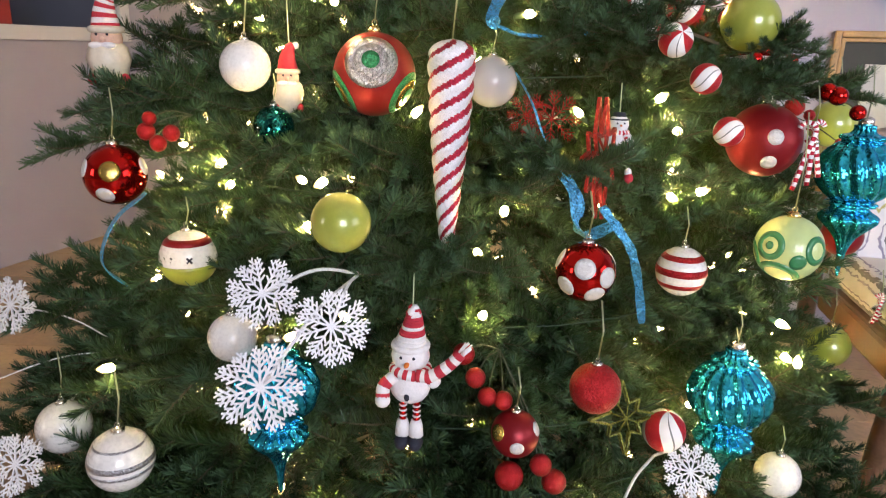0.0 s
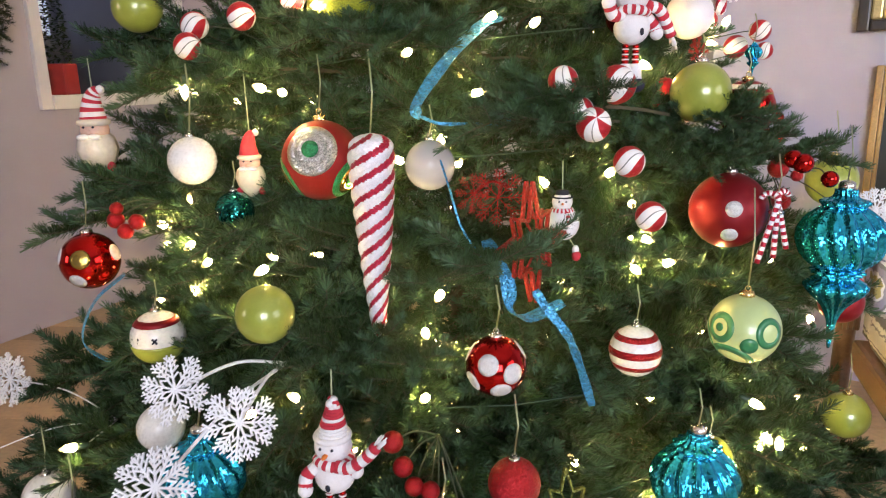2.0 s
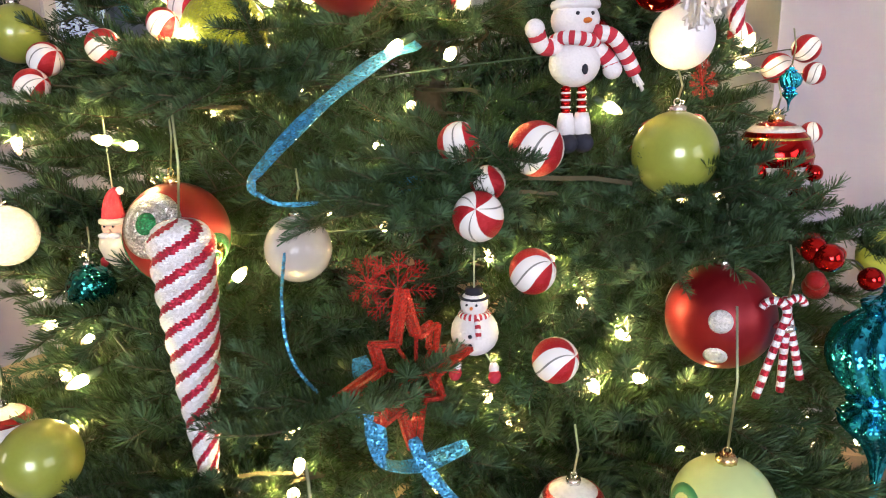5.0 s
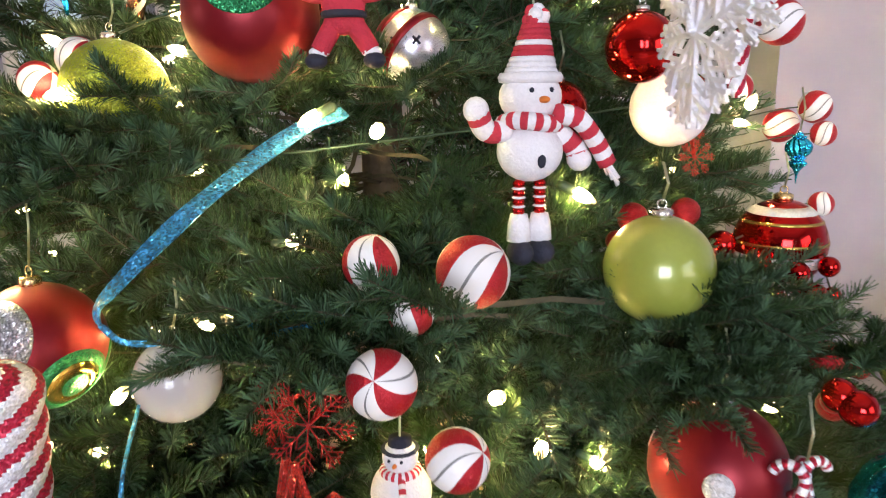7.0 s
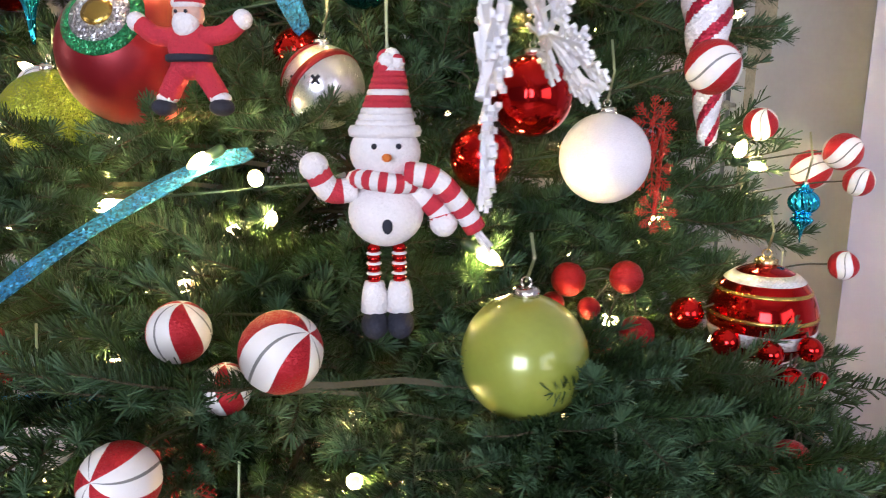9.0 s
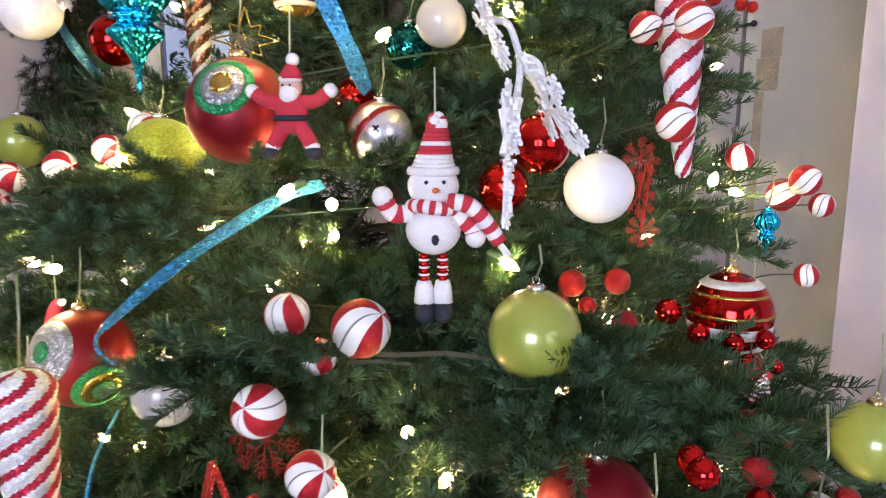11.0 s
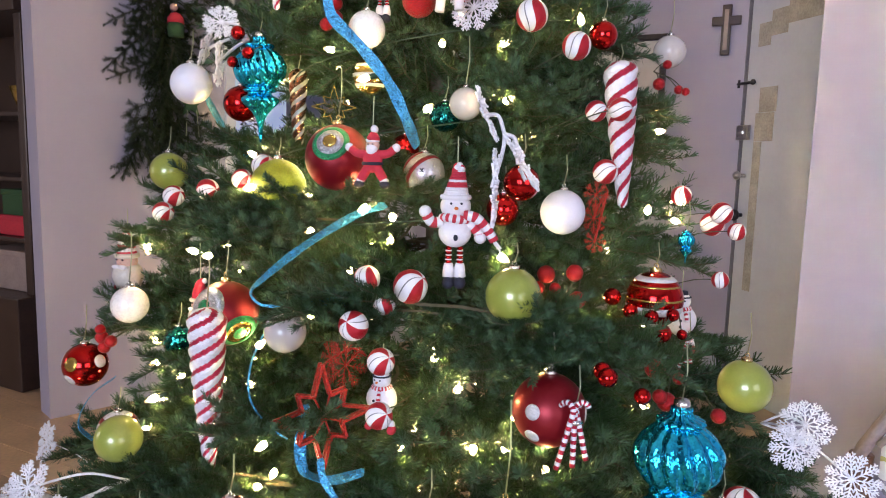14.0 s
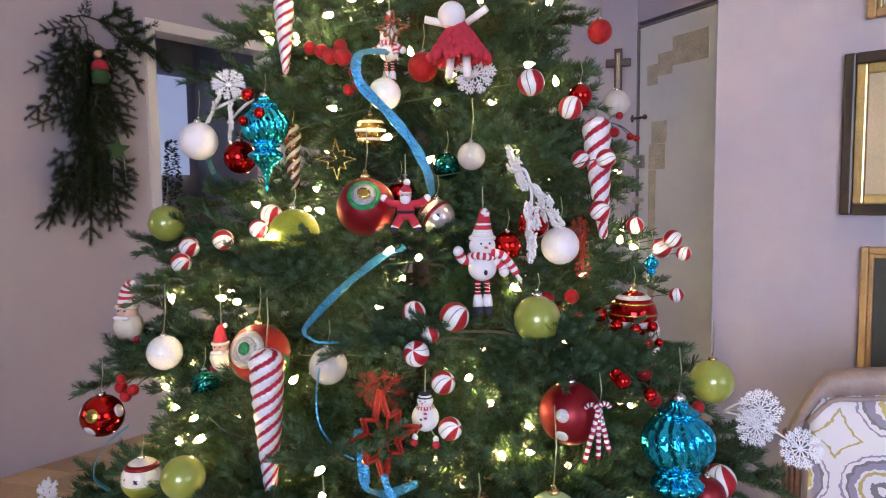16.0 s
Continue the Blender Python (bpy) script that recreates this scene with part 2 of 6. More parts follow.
PALEG = surf("pale_green_enamel", (0.48, 0.60, 0.26), 0.35, var=0.06, scale=3, bump=0, coat=0.5)
TEAL = glitter("teal_mirror_glass", (0.02, 0.48, 0.72), 240, 0.30, 0.95, 0.12, 0.3)
TEALD = glitter("dark_teal_facets", (0.012, 0.17, 0.15), 7.0, 0.5, 0.95, 0.12, 0.6)
BLUEG = glitter("blue_glitter_ribbon", (0.06, 0.33, 0.60), 600, 1.1, 0.5, 0.3, 0.6)
COPPER = surf("copper_glass", (0.42, 0.20, 0.10), 0.25, 0.8, var=0.2, bump=0.1)
GOLDG = surf("gold_glass", (0.6, 0.42, 0.1), 0.2, 0.9, var=0.15, bump=0.1)
FELTW = surf("white_felt", (0.8, 0.77, 0.78), 0.9, var=0.08, scale=60, fine=500, bump=0.6)
FELTR = surf("red_felt", (0.52, 0.03, 0.05), 0.9, var=0.15, scale=60, fine=500, bump=0.6)
FELTK = surf("black_felt", (0.015, 0.017, 0.03), 0.8, var=0.2, scale=60, fine=500, bump=0.4)
FELTO = surf("orange_felt", (0.75, 0.2, 0.03), 0.8, var=0.1)
FELTP = surf("pale_felt", (0.62, 0.40, 0.32), 0.85, var=0.1, scale=60, bump=0.3)
FELTG = surf("green_felt", (0.03, 0.085, 0.03), 0.9, var=0.2, scale=60, fine=400, bump=0.5)
BONE = surf("cream_enamel", (0.66, 0.6, 0.5), 0.4, var=0.12, scale=30, bump=0.05, coat=0.3)
REDPOT = surf("red_pot", (0.36, 0.03, 0.03), 0.35, var=0.15, scale=20, bump=0.1)
PANE = lamp("far_window", (0.55, 0.66, 0.9), 0.5)
PANE_REFLECTION = lamp("lattice_window_reflection", (0.85, 0.9, 1.0), 1.6)

# ---- builders ----


def mesh_of(name, bm, mats, smooth=True):
    me = bpy.data.meshes.new(name)
    bm.to_mesh(me)
    bm.free()
    for m in mats if isinstance(mats, (list, tuple)) else [mats]:
        me.materials.append(m)
    if smooth:
        me.polygons.foreach_set("use_smooth", [True] * len(me.polygons))
    return me


def part(name, bm, material, parent, label="", smooth=True):
    ob = new(name, bm if isinstance(bm, bpy.types.Mesh) else mesh_of(name, bm, material, smooth))
    ob.parent = parent
    return tagged(ob, label)


def thing(name, m, label, category, group=""):
    ob = new(name)
    ob.empty_display_size = 0.02
    ob.matrix_world = m if isinstance(m, Matrix) else Matrix.Translation(m)
    return tagged(ob, label, category, group)


def box(bm, size, at=(0, 0, 0), turn=None, bevel=0.0, mat=0):
    r = bmesh.ops.create_cube(bm, size=1)["verts"]
    bmesh.ops.scale(bm, vec=size, verts=r)
    if bevel:
        e = list({e for v in r for e in v.link_edges})
        out = bmesh.ops.bevel(bm, geom=e, offset=bevel, segments=2, affect="EDGES", profile=0.6)
        r = list({v for f in out["faces"] for v in f.verts} | {v for v in r if v.is_valid})
    if turn is not None:
        bmesh.ops.rotate(bm, cent=(0, 0, 0), matrix=turn, verts=r)
    bmesh.ops.translate(bm, vec=at, verts=r)
    for f in {f for v in r for f in v.link_faces}:
        f.material_index = mat
    return r


def ball(bm, r, at=(0, 0, 0), squash=(1, 1, 1), mat=0, u=16, v=10, turn=None):
    vs = bmesh.ops.create_uvsphere(bm, u_segments=u, v_segments=v, radius=r)["verts"]
    bmesh.ops.scale(bm, vec=squash, verts=vs)
    if turn is not None:
        bmesh.ops.rotate(bm, cent=(0, 0, 0), matrix=turn, verts=vs)
    bmesh.ops.translate(bm, vec=at, verts=vs)
    for f in {f for w in vs for f in w.link_faces}:
        f.material_index = mat
    return vs


def lathe(bm, prof, seg=32, at=(0, 0, 0), mat=0, ribs=0, depth=0.0, twist=0.0):
    """Turns a profile of (radius, height) round z; ribs waves round it, twisting by that many radians over its height."""
    rings = []
    z0, z1 = prof[0][1], prof[-1][1]
    for r, z in prof:
        ring = []
        for i in range(seg):
            a = 2 * math.pi * i / seg
            rr = r * (1 + depth * math.cos(ribs * a + twist * (z - z0) / (z1 - z0 + 1e-9))) if ribs else r
            ring.append(bm.verts.new((at[0] + rr * math.cos(a), at[1] + rr * math.sin(a), at[2] + z)))
        rings.append(ring)
    for a, b in zip(rings, rings[1:]):
        for i in range(seg):
            f = bm.faces.new((a[i], a[(i + 1) % seg], b[(i + 1) % seg], b[i]))
            f.material_index = mat
    for ring, flip in ((rings[0], True), (rings[-1], False)):
        if (Vector(ring[0].co) - Vector(ring[seg // 2].co)).length > 1e-5:
            f = bm.faces.new(ring[::-1] if flip else ring)
            f.material_index = mat


def tube(bm, pts, r, seg=6, mat=0, r1=None):
    pts = [Vector(p) for p in pts]
    rings, side = [], None
    for i, p in enumerate(pts):
        d = (pts[min(i + 1, len(pts) - 1)] - pts[max(i - 1, 0)]).normalized()
        if side is None:
            side = d.orthogonal().normalized()
        side = (side - d * side.dot(d)).normalized()
        up = d.cross(side)
        k = r if r1 is None else r + (r1 - r) * i / (len(pts) - 1)
        rings.append([bm.verts.new(p + (side * math.cos(2 * math.pi * j / seg) + up * math.sin(2 * math.pi * j / seg)) * k) for j in range(seg)])
    for a, b in zip(rings, rings[1:]):
        for j in range(seg):
            f = bm.faces.new((a[j], a[(j + 1) % seg], b[(j + 1) % seg], b[j]))
            f.material_index = mat
    for f in (bm.faces.new(rings[0][::-1]), bm.faces.new(rings[-1])):
        f.material_index = mat
    return rings


def spline(pts, n=8):
    """A smooth line through the points (Catmull-Rom)."""
    p = [Vector(q) for q in pts]
    p = [2 * p[0] - p[1]] + p + [2 * p[-1] - p[-2]]
    out = []
    for i in range(1, len(p) - 2):
        for k in range(n):
            t = k / n
            out.append(0.5 * (2 * p[i] + (p[i + 1] - p[i - 1]) * t + (2 * p[i - 1] - 5 * p[i] + 4 * p[i + 1] - p[i + 2]) * t * t + (3 * p[i] - p[i - 1] - 3 * p[i + 1] + p[i + 2]) * t ** 3))
    return out + [p[-2]]


def slab(name, a, b, thick, z0, z1, material, side=1):
    """A wall from a to b in plan; its seen face lies on that line, its body on the given side."""
    a, b = Vector((*a, 0)), Vector((*b, 0))
    d = (b - a).normalized()
    nrm = Vector((-d.y, d.x, 0)) * side
    bm = bmesh.new()
    vs = [bm.verts.new(p + Vector((0, 0, z))) for z in (z0, z1) for p in (a, b, b + nrm * thick, a + nrm * thick)]
    for q in ((3, 2, 1, 0), (4, 5, 6, 7), (0, 1, 5, 4), (1, 2, 6, 5), (2, 3, 7, 6), (3, 0, 4, 7)):
        bm.faces.new([vs[i] for i in q])
    bmesh.ops.recalc_face_normals(bm, faces=bm.faces)
    return mesh_of(name, bm, material, False)


def setting(name, me, label, parent=None):
    ob = new(name, me)
    ob.parent = parent
    return tagged(ob, label, "", "", "structure")


# ---- the room ----
LW0, LWD = Vector((-2.072, 1.886, 0)), Vector((0.301, 0.954, 0)).normalized()
RW0, RWD = Vector((0.797, 2.518, 0)), Vector((0.91, -0.41, 0)).normalized()
DW0, DWD = Vector((0.468, 3.997, 0)), Vector((0.67, -0.74, 0)).normalized()
H = 3.0


def on(o, d, s, out=0.0, z=0.0):
    """A point s along a wall, out in front of its face towards the room (to the wall's right-hand side)."""
    p = o + d * s + Vector((d.y, -d.x, 0)) * out
    return Vector((p.x, p.y, z))


def xy(v):
    return (v.x, v.y)


floor = setting("floor", slab("floor", (-6.0, -3.2), (4.2, -3.2), 8.6, -0.12, -0.012, DARKW, 1), "light brown wooden plank floor")
setting("ceiling", slab("ceiling", (-6.0, -3.2), (4.2, -3.2), 8.6, H, H + 0.1, CEIL, 1), "white painted ceiling")

# the wall with the swag and the framed opening to the dim room behind
O0, O1, OZ0, OZ1, LEN = 0.918, 1.66, 0.955, 2.005, 2.6
bml = bmesh.new()
for s0, s1, z0, z1 in ((0.03, O0, 0, H), (O1, LEN, 0, H), (O0, O1, 0, OZ0), (O0, O1, OZ1, H)):
    a, b = on(LW0, LWD, s0), on(LW0, LWD, s1)
    nrm = Vector((-LWD.y, LWD.x, 0)) * 0.14
    vs = [bml.verts.new(p + Vector((0, 0, z))) for z in (z0, z1) for p in (a, b, b + nrm, a + nrm)]
    for q in ((3, 2, 1, 0), (4, 5, 6, 7), (0, 1, 5, 4), (1, 2, 6, 5), (2, 3, 7, 6), (3, 0, 4, 7)):
        bml.faces.new([vs[i] for i in q])
bmesh.ops.recalc_face_normals(bml, faces=bml.faces)
setting("wall_left", mesh_of("wall_left", bml, WALL, False), "lavender grey painted wall with a framed opening")
win = tagged(new("window_1"), "white framed opening to a dim room", "", "", "structure")
for nm, s0, s1, z0, z1, out in (("window_frame", O0 - 0.045, O0 + 0.006, OZ0 - 0.05, OZ1 + 0.05, 0.02), ("window_frame", O1 - 0.006, O1 + 0.05, OZ0 - 0.05, OZ1 + 0.05, 0.02),
                                ("window_frame", O0 + 0.007, O1 - 0.007, OZ1 - 0.006, OZ1 + 0.05, 0.018), ("window_sill", O0 + 0.007, O1 - 0.007, OZ0 - 0.05, OZ0 + 0.008, 0.03)):
    bm = bmesh.new()
    a, b = on(LW0, LWD, s0, out), on(LW0, LWD, s1, out)
    c = (a + b) / 2 - Vector((LWD.y, -LWD.x, 0)) * (out + 0.13) / 2
    box(bm, (s1 - s0, out + 0.13, z1 - z0), (c.x, c.y, (z0 + z1) / 2), None, 0.004)
    o = part(nm, bm, TRIM, win, "", False)
    o.data.transform(Matrix.Translation((c.x, c.y, 0)) @ Matrix.Rotation(math.atan2(LWD.y, LWD.x), 4, "Z") @ Matrix.Translation((-c.x, -c.y, 0)))
# dim room behind the opening
B0, B1 = on(LW0, LWD, O0 - 0.5, -0.16), on(LW0, LWD, O1 + 0.9, -0.16)
C0, C1 = on(LW0, LWD, O0 - 0.5, -2.0), on(LW0, LWD, O1 + 0.9, -2.0)
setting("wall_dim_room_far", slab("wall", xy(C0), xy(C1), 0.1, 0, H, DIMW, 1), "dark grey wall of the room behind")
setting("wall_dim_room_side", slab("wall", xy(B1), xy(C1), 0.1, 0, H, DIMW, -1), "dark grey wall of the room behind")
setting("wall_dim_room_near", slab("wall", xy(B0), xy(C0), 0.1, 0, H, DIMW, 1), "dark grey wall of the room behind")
bm = bmesh.new()
pc = on(LW0, LWD, O0 + 1.28, -1.96)
box(bm, (0.5, 0.02, 0.8), (0, 0, 0))
pn = setting("window_2", mesh_of("pane", bm, PANE, False), "pale blue far window in the dim room")
pn.matrix_world = Matrix.Translation((pc.x, pc.y, 1.75)) @ Matrix.Rotation(math.atan2(LWD.y, LWD.x), 4, "Z")

# the wall end and the next room
setting("wall_back", slab("wall", xy(on(LW0, LWD, LEN, 0.0)), (0.462, 4.0), 0.12, 0, H, WALL, 1), "grey wall in shade behind the tree")
setting("wall_right", slab("wall", xy(RW0), xy(on(RW0, RWD, 2.85)), 0.14, 0, H, WALL, 1), "lavender grey painted wall hung with pictures")
setting("wall_niche", slab("wall", (RW0.x + 0.055, RW0.y + 0.13), (1.24, 3.12), 0.14, 0, H, WALL, -1), "grey wall of the entrance recess")
E2 = on(RW0, RWD, 2.85)
# side wall with its window
W0, W1 = -1.85, 0.05
for i, (y0, y1, z0, z1) in enumerate(((-3.2, W0, 0, H), (W1, E2.y, 0, H), (W0, W1, 0, 0.7), (W0, W1, 2.2, H))):
    setting("wall_side", slab("wall", (3.39, y0), (3.39, y1), 0.14, z0, z1, WALL, -1), "lavender grey painted wall beside the window")
for i, (x0, x1, z0, z1) in enumerate(((-5.8, 0.25, 0, H), (1.95, 3.38, 0, H), (0.25, 1.95, 0, 0.75), (0.25, 1.95, 2.25, H))):
    setting("wall_behind", slab("wall", (x0, -2.98), (x1, -2.98), 0.14, z0, z1, WALL, -1), "lavender grey painted wall with a window")
setting("wall_next_room", slab("wall", (-5.8, 3.3), (-2.45, 3.3), 0.12, 0, H, WALL_WARM, 1), "beige wall of the next room")
setting("wall_next_side", slab("wall", (-5.8, -2.98), (-5.8, 3.3), 0.12, 0, H, WALL_WARM, 1), "beige wall of the next room")

# the old painted entrance door with its bare patches
GAP = surf("grey_door_strip", (0.16, 0.16, 0.18), 0.7, var=0.2)
door = tagged(new("door_1"), "old pale blue-grey entrance door with bare stepped patches", "", "", "structure")
door.matrix_world = Matrix.Translation(DW0) @ Matrix.Rotation(math.atan2(DWD.y, DWD.x), 4, "Z")
bm = bmesh.new()
box(bm, (0.9, 0.05, 2.085), (0.46, 0.03, 1.0425), None, 0.004)
part("door_panel", bm, DOORP, door, "", False)
bm = bmesh.new()
box(bm, (0.014, 0.03, 2.085), (-0.008, 0.012, 1.0425), None, 0.003)
part("jamb_strip", bm, GAP, door, "dark gap strip along the jamb", False)
bm = bmesh.new()
box(bm, (1.0, 0.05, 0.012), (0.45, 0.03, 2.094), None, 0.003)
part("head_strip", bm, GAP, door, "", False)
for x0, x1, z0, z1 in ((0.075, 0.16, 1.76, 1.87), (0.16, 0.27, 1.80, 1.92), (0.27, 0.52, 1.84, 1.99), (0.115, 0.235, 1.44, 1.56), (0.095, 0.225, 1.30, 1.438), (0.095, 0.15, 0.55, 1.298)):
    bm = bmesh.new()
    box(bm, (x1 - x0, 0.006, z1 - z0), ((x0 + x1) / 2, 0.004, (z0 + z1) / 2), None, 0.002)
    part("bare_patch", bm, DOORWORN, door, "bare greyish wood patch", False)
bm = bmesh.new()
tube(bm, [(-0.03, -0.02, 1.59), (0.07, -0.02, 1.59)], 0.007, 8)
ball(bm, 0.014, (0.085, -0.02, 1.59))
box(bm, (0.02, 0.03, 0.04), (-0.03, -0.005, 1.59))
part("latch_bolt", bm, IRON, door, "dark iron latch bolt")
bm = bmesh.new()
box(bm, (0.085, 0.02, 0.075), (0.03, -0.012, 1.345), None, 0.004)
lathe(bm, [(0.0, 0), (0.016, 0), (0.016, 0.012), (0.0, 0.012)], 16, (0.035, -0.02, 1.34))
part("rim_lock", bm, NICKEL, door, "worn nickel rim lock", False)
for z, mt, r in ((1.13, NICKEL, 0.022), (0.93, IRON, 0.03)):
    bm = bmesh.new()
    ball(bm, r, (0.05, -0.045, z), (1, 0.8, 1))
    tube(bm, [(0.05, 0, z), (0.05, -0.03, z)], 0.01, 8)
    part("knob", bm, mt, door)
setting("wall_over_door", slab("wall", xy(DW0 + DWD * -0.05), xy(DW0 + DWD * 1.2), 0.1, 2.12, H, WALL, 1), "grey wall over the entrance door")


# ---- pictures, cross and chair ----
def picture(s, z0, w, h, outer, inner, mount, art, label, wo, wi):
    p = on(RW0, RWD, s, 0.002)
    ob = thing("framed_picture", Matrix.Translation((p.x, p.y, z0)) @ Matrix.Rotation(math.atan2(RWD.y, RWD.x), 4, "Z"), label, "picture", "pictures on the wall")

    def ring(x0, x1, za, zb, width, mt, nm, y0, y1, lab=""):
        bm = bmesh.new()
        for a, b, c, d in ((x0, x0 + width, za, zb), (x1 - width, x1, za, zb), (x0 + width, x1 - width, za, za + width), (x0 + width, x1 - width, zb - width, zb)):
            box(bm, (b - a, y1 - y0, d - c), ((a + b) / 2, -(y0 + y1) / 2, (c + d) / 2), None, min(0.006, width * 0.2))
        part(nm, bm, mt, ob, lab, False)

    ring(0, w, 0, h, wo, outer, "frame", 0, 0.035)
    ring(wo + 0.001, w - wo - 0.001, wo + 0.001, h - wo - 0.001, wi, inner, "inner_frame", 0, 0.026)
    k = wo + wi + 0.002
    bm = bmesh.new()
    box(bm, (w - 2 * k, 0.006, h - 2 * k), (w / 2, -0.008, h / 2))
    part("mount", bm, mount, ob, "", False)
    bm = bmesh.new()
    box(bm, (w - 2 * k - 0.13, 0.004, h - 2 * k - 0.13), (w / 2, -0.0135, h / 2))
    part("print", bm, art, ob, "", False)
    return ob


picture(0.404, 1.107, 0.46, 0.495, BLACKF, GOLDF, PAPER, MATWHITE, "dark framed picture with a gilt inner moulding on the wall", 0.033, 0.03)
picture(0.470, 0.50, 0.42, 0.51, OAKF, OAKF, MATGREY, MATWHITE, "golden oak framed print with a dark grey mount", 0.02, 0.012)
picture(0.46, 1.70, 0.4, 0.4, OAKF, GOLDF, MATWHITE, PAPER, "brown wooden framed picture high on the wall", 0.025, 0.012)
bm = bmesh.new()
box(bm, (0.045, 0.02, 0.25), (0, 0, 0), None, 0.005)
box(bm, (0.14, 0.018, 0.045), (0, -0.002, 0.045), None, 0.005)
cr = thing("wall_cross", (0.36, 3.995, 1.86), "small dark wooden cross on the wall", "cross")
part("cross_body", bm, DARKW, cr, "", False)
bm = bmesh.new()
box(bm, (0.02, 0.006, 0.2), (0, -0.013, 0), None, 0.002)
part("inlay", bm, GREYW, cr, "paler worn inlay", False)
pw = thing("framed_picture", (-0.15, 4.05, 1.62), "dark framed picture with a white sheet on the shaded wall", "picture", "pictures on the wall")
for sx, sz, dx, dz in ((0.03, 0.5, -0.2, 0), (0.03, 0.5, 0.2, 0), (0.37, 0.03, 0, 0.235), (0.37, 0.03, 0, -0.235)):
    bm = bmesh.new()
    box(bm, (sx, 0.03, sz), (dx, 0, dz), None, 0.004)
    part("frame", bm, BLACKF, pw, "", False)
bm = bmesh.new()
box(bm, (0.36, 0.01, 0.43), (0, 0, 0))
part("print", bm, MATWHITE, pw, "", False)


def fabric():
    """White cloth with large round medallions in grey, mauve and ochre."""
    m, n, l, b = tree_of("medallion_cloth")
    tc, mp, vo = n.new("ShaderNodeTexCoord"), n.new("ShaderNodeMapping"), n.new("ShaderNodeTexVoronoi")
    l.new(tc.outputs["Object"], mp.inputs[0])
    mp.inputs["Scale"].default_value = (5.2, 0.0, 5.2)
    mp.inputs["Location"].default_value = (0.1, 0, 0.35)
    vo.inputs["Scale"].default_value, vo.inputs["Randomness"].default_value = 1.0, 0.18
    l.new(mp.outputs[0], vo.inputs["Vector"])
    ramp = n.new("ShaderNodeValToRGB")
    ramp.color_ramp.interpolation = "CONSTANT"
    w, g, p, o = (0.8, 0.76, 0.77, 1), (0.22, 0.20, 0.21, 1), (0.32, 0.28, 0.36, 1), (0.50, 0.42, 0.16, 1)
    e = ramp.color_ramp.elements
    e[0].position, e[0].color = 0.0, g
    e[1].position, e[1].color = 0.05, w
    for pos, c in ((0.09, g), (0.13, w), (0.2, o), (0.235, w), (0.26, p), (0.33, g), (0.36, w), (0.40, p), (0.42, w), (0.56, o), (0.585, w)):
        k = e.new(pos)
        k.color = c
    nz = n.new("ShaderNodeTexNoise")
    nz.inputs["Scale"].default_value = 60
    l.new(tc.outputs["Object"], nz.inputs["Vector"])
    ma = n.new("ShaderNodeMath")
    ma.operation = "MULTIPLY_ADD"
    l.new(nz.outputs["Fac"], ma.inputs[0])
    ma.inputs[1].default_value = 0.09
    l.new(vo.outputs["Distance"], ma.inputs[2])
    sb = n.new("ShaderNodeMath")
    sb.operation = "SUBTRACT"
    l.new(ma.outputs[0], sb.inputs[0])
    sb.inputs[1].default_value = 0.045
    l.new(sb.outputs[0], ramp.inputs[0])
    l.new(ramp.outputs[0], b.inputs["Base Color"])
    b.inputs["Roughness"].default_value = 0.85
    bp, nz2 = n.new("ShaderNodeBump"), n.new("ShaderNodeTexNoise")
    nz2.inputs["Scale"].default_value = 500
    l.new(tc.outputs["Object"], nz2.inputs["Vector"])
    l.new(nz2.outputs["Fac"], bp.inputs["Height"])
    bp.inputs["Strength"].default_value, bp.inputs["Distance"].default_value = 0.4, 0.001
    l.new(bp.outputs[0], b.inputs["Normal"])
    return m


CLOTH = fabric()
chair = thing("armchair", Matrix.Translation((0.935, 1.66, 0)) @ Matrix.Rotation(radians(-10), 4, "Z"), "carved wooden chair with medallion patterned white upholstery", "chair")


def arch(x):
    """Height of the back's top rail across the chair."""
    u = (x - 0.31) / 0.31
    return 0.738 + 0.045 * math.cos(u * math.pi / 2) - (0.10 * max(0, abs(u) - 0.82) / 0.18)


bm = bmesh.new()
N = 24
cols = []
for i in range(N + 1):
    x = 0.035 + 0.55 * i / N
    cols.append([bm.verts.new((x, -0.055 - 0.03 * math.sin(math.pi * i / N) * math.sin(math.pi * min(1, j / 8)), 0.40 + (arch(x) - 0.035 - 0.40) * j / 8)) for j in range(9)])
for a, b in zip(cols, cols[1:]):
    for j in range(8):
        bm.faces.new((a[j], b[j], b[j + 1], a[j + 1]))
ext = bmesh.ops.extrude_face_region(bm, geom=list(bm.faces))
bmesh.ops.translate(bm, vec=(0, 0.07, 0), verts=[v for v in ext["geom"] if isinstance(v, bmesh.types.BMVert)])
bmesh.ops.recalc_face_normals(bm, faces=bm.faces)
part("backrest", bm, CLOTH, chair, "padded back in medallion cloth")
bm = bmesh.new()
rail = []
for k in range(25):
    x = -0.012 + 0.64 * k / 24
    z1 = arch(x) + 0.016
    rail.append([bm.verts.new((x, y, z)) for y, z in ((-0.045, z1 - 0.05), (-0.05, z1 - 0.012), (-0.04, z1), (0.012, z1), (0.018, z1 - 0.012), (0.018, z1 - 0.05))])
for a, b in zip(rail, rail[1:]):
    for k in range(6):
        bm.faces.new((a[k], b[k], b[(k + 1) % 6], a[(k + 1) % 6]))
bm.faces.new(rail[0])
bm.faces.new(rail[-1][::-1])
bmesh.ops.recalc_face_normals(bm, faces=bm.faces)
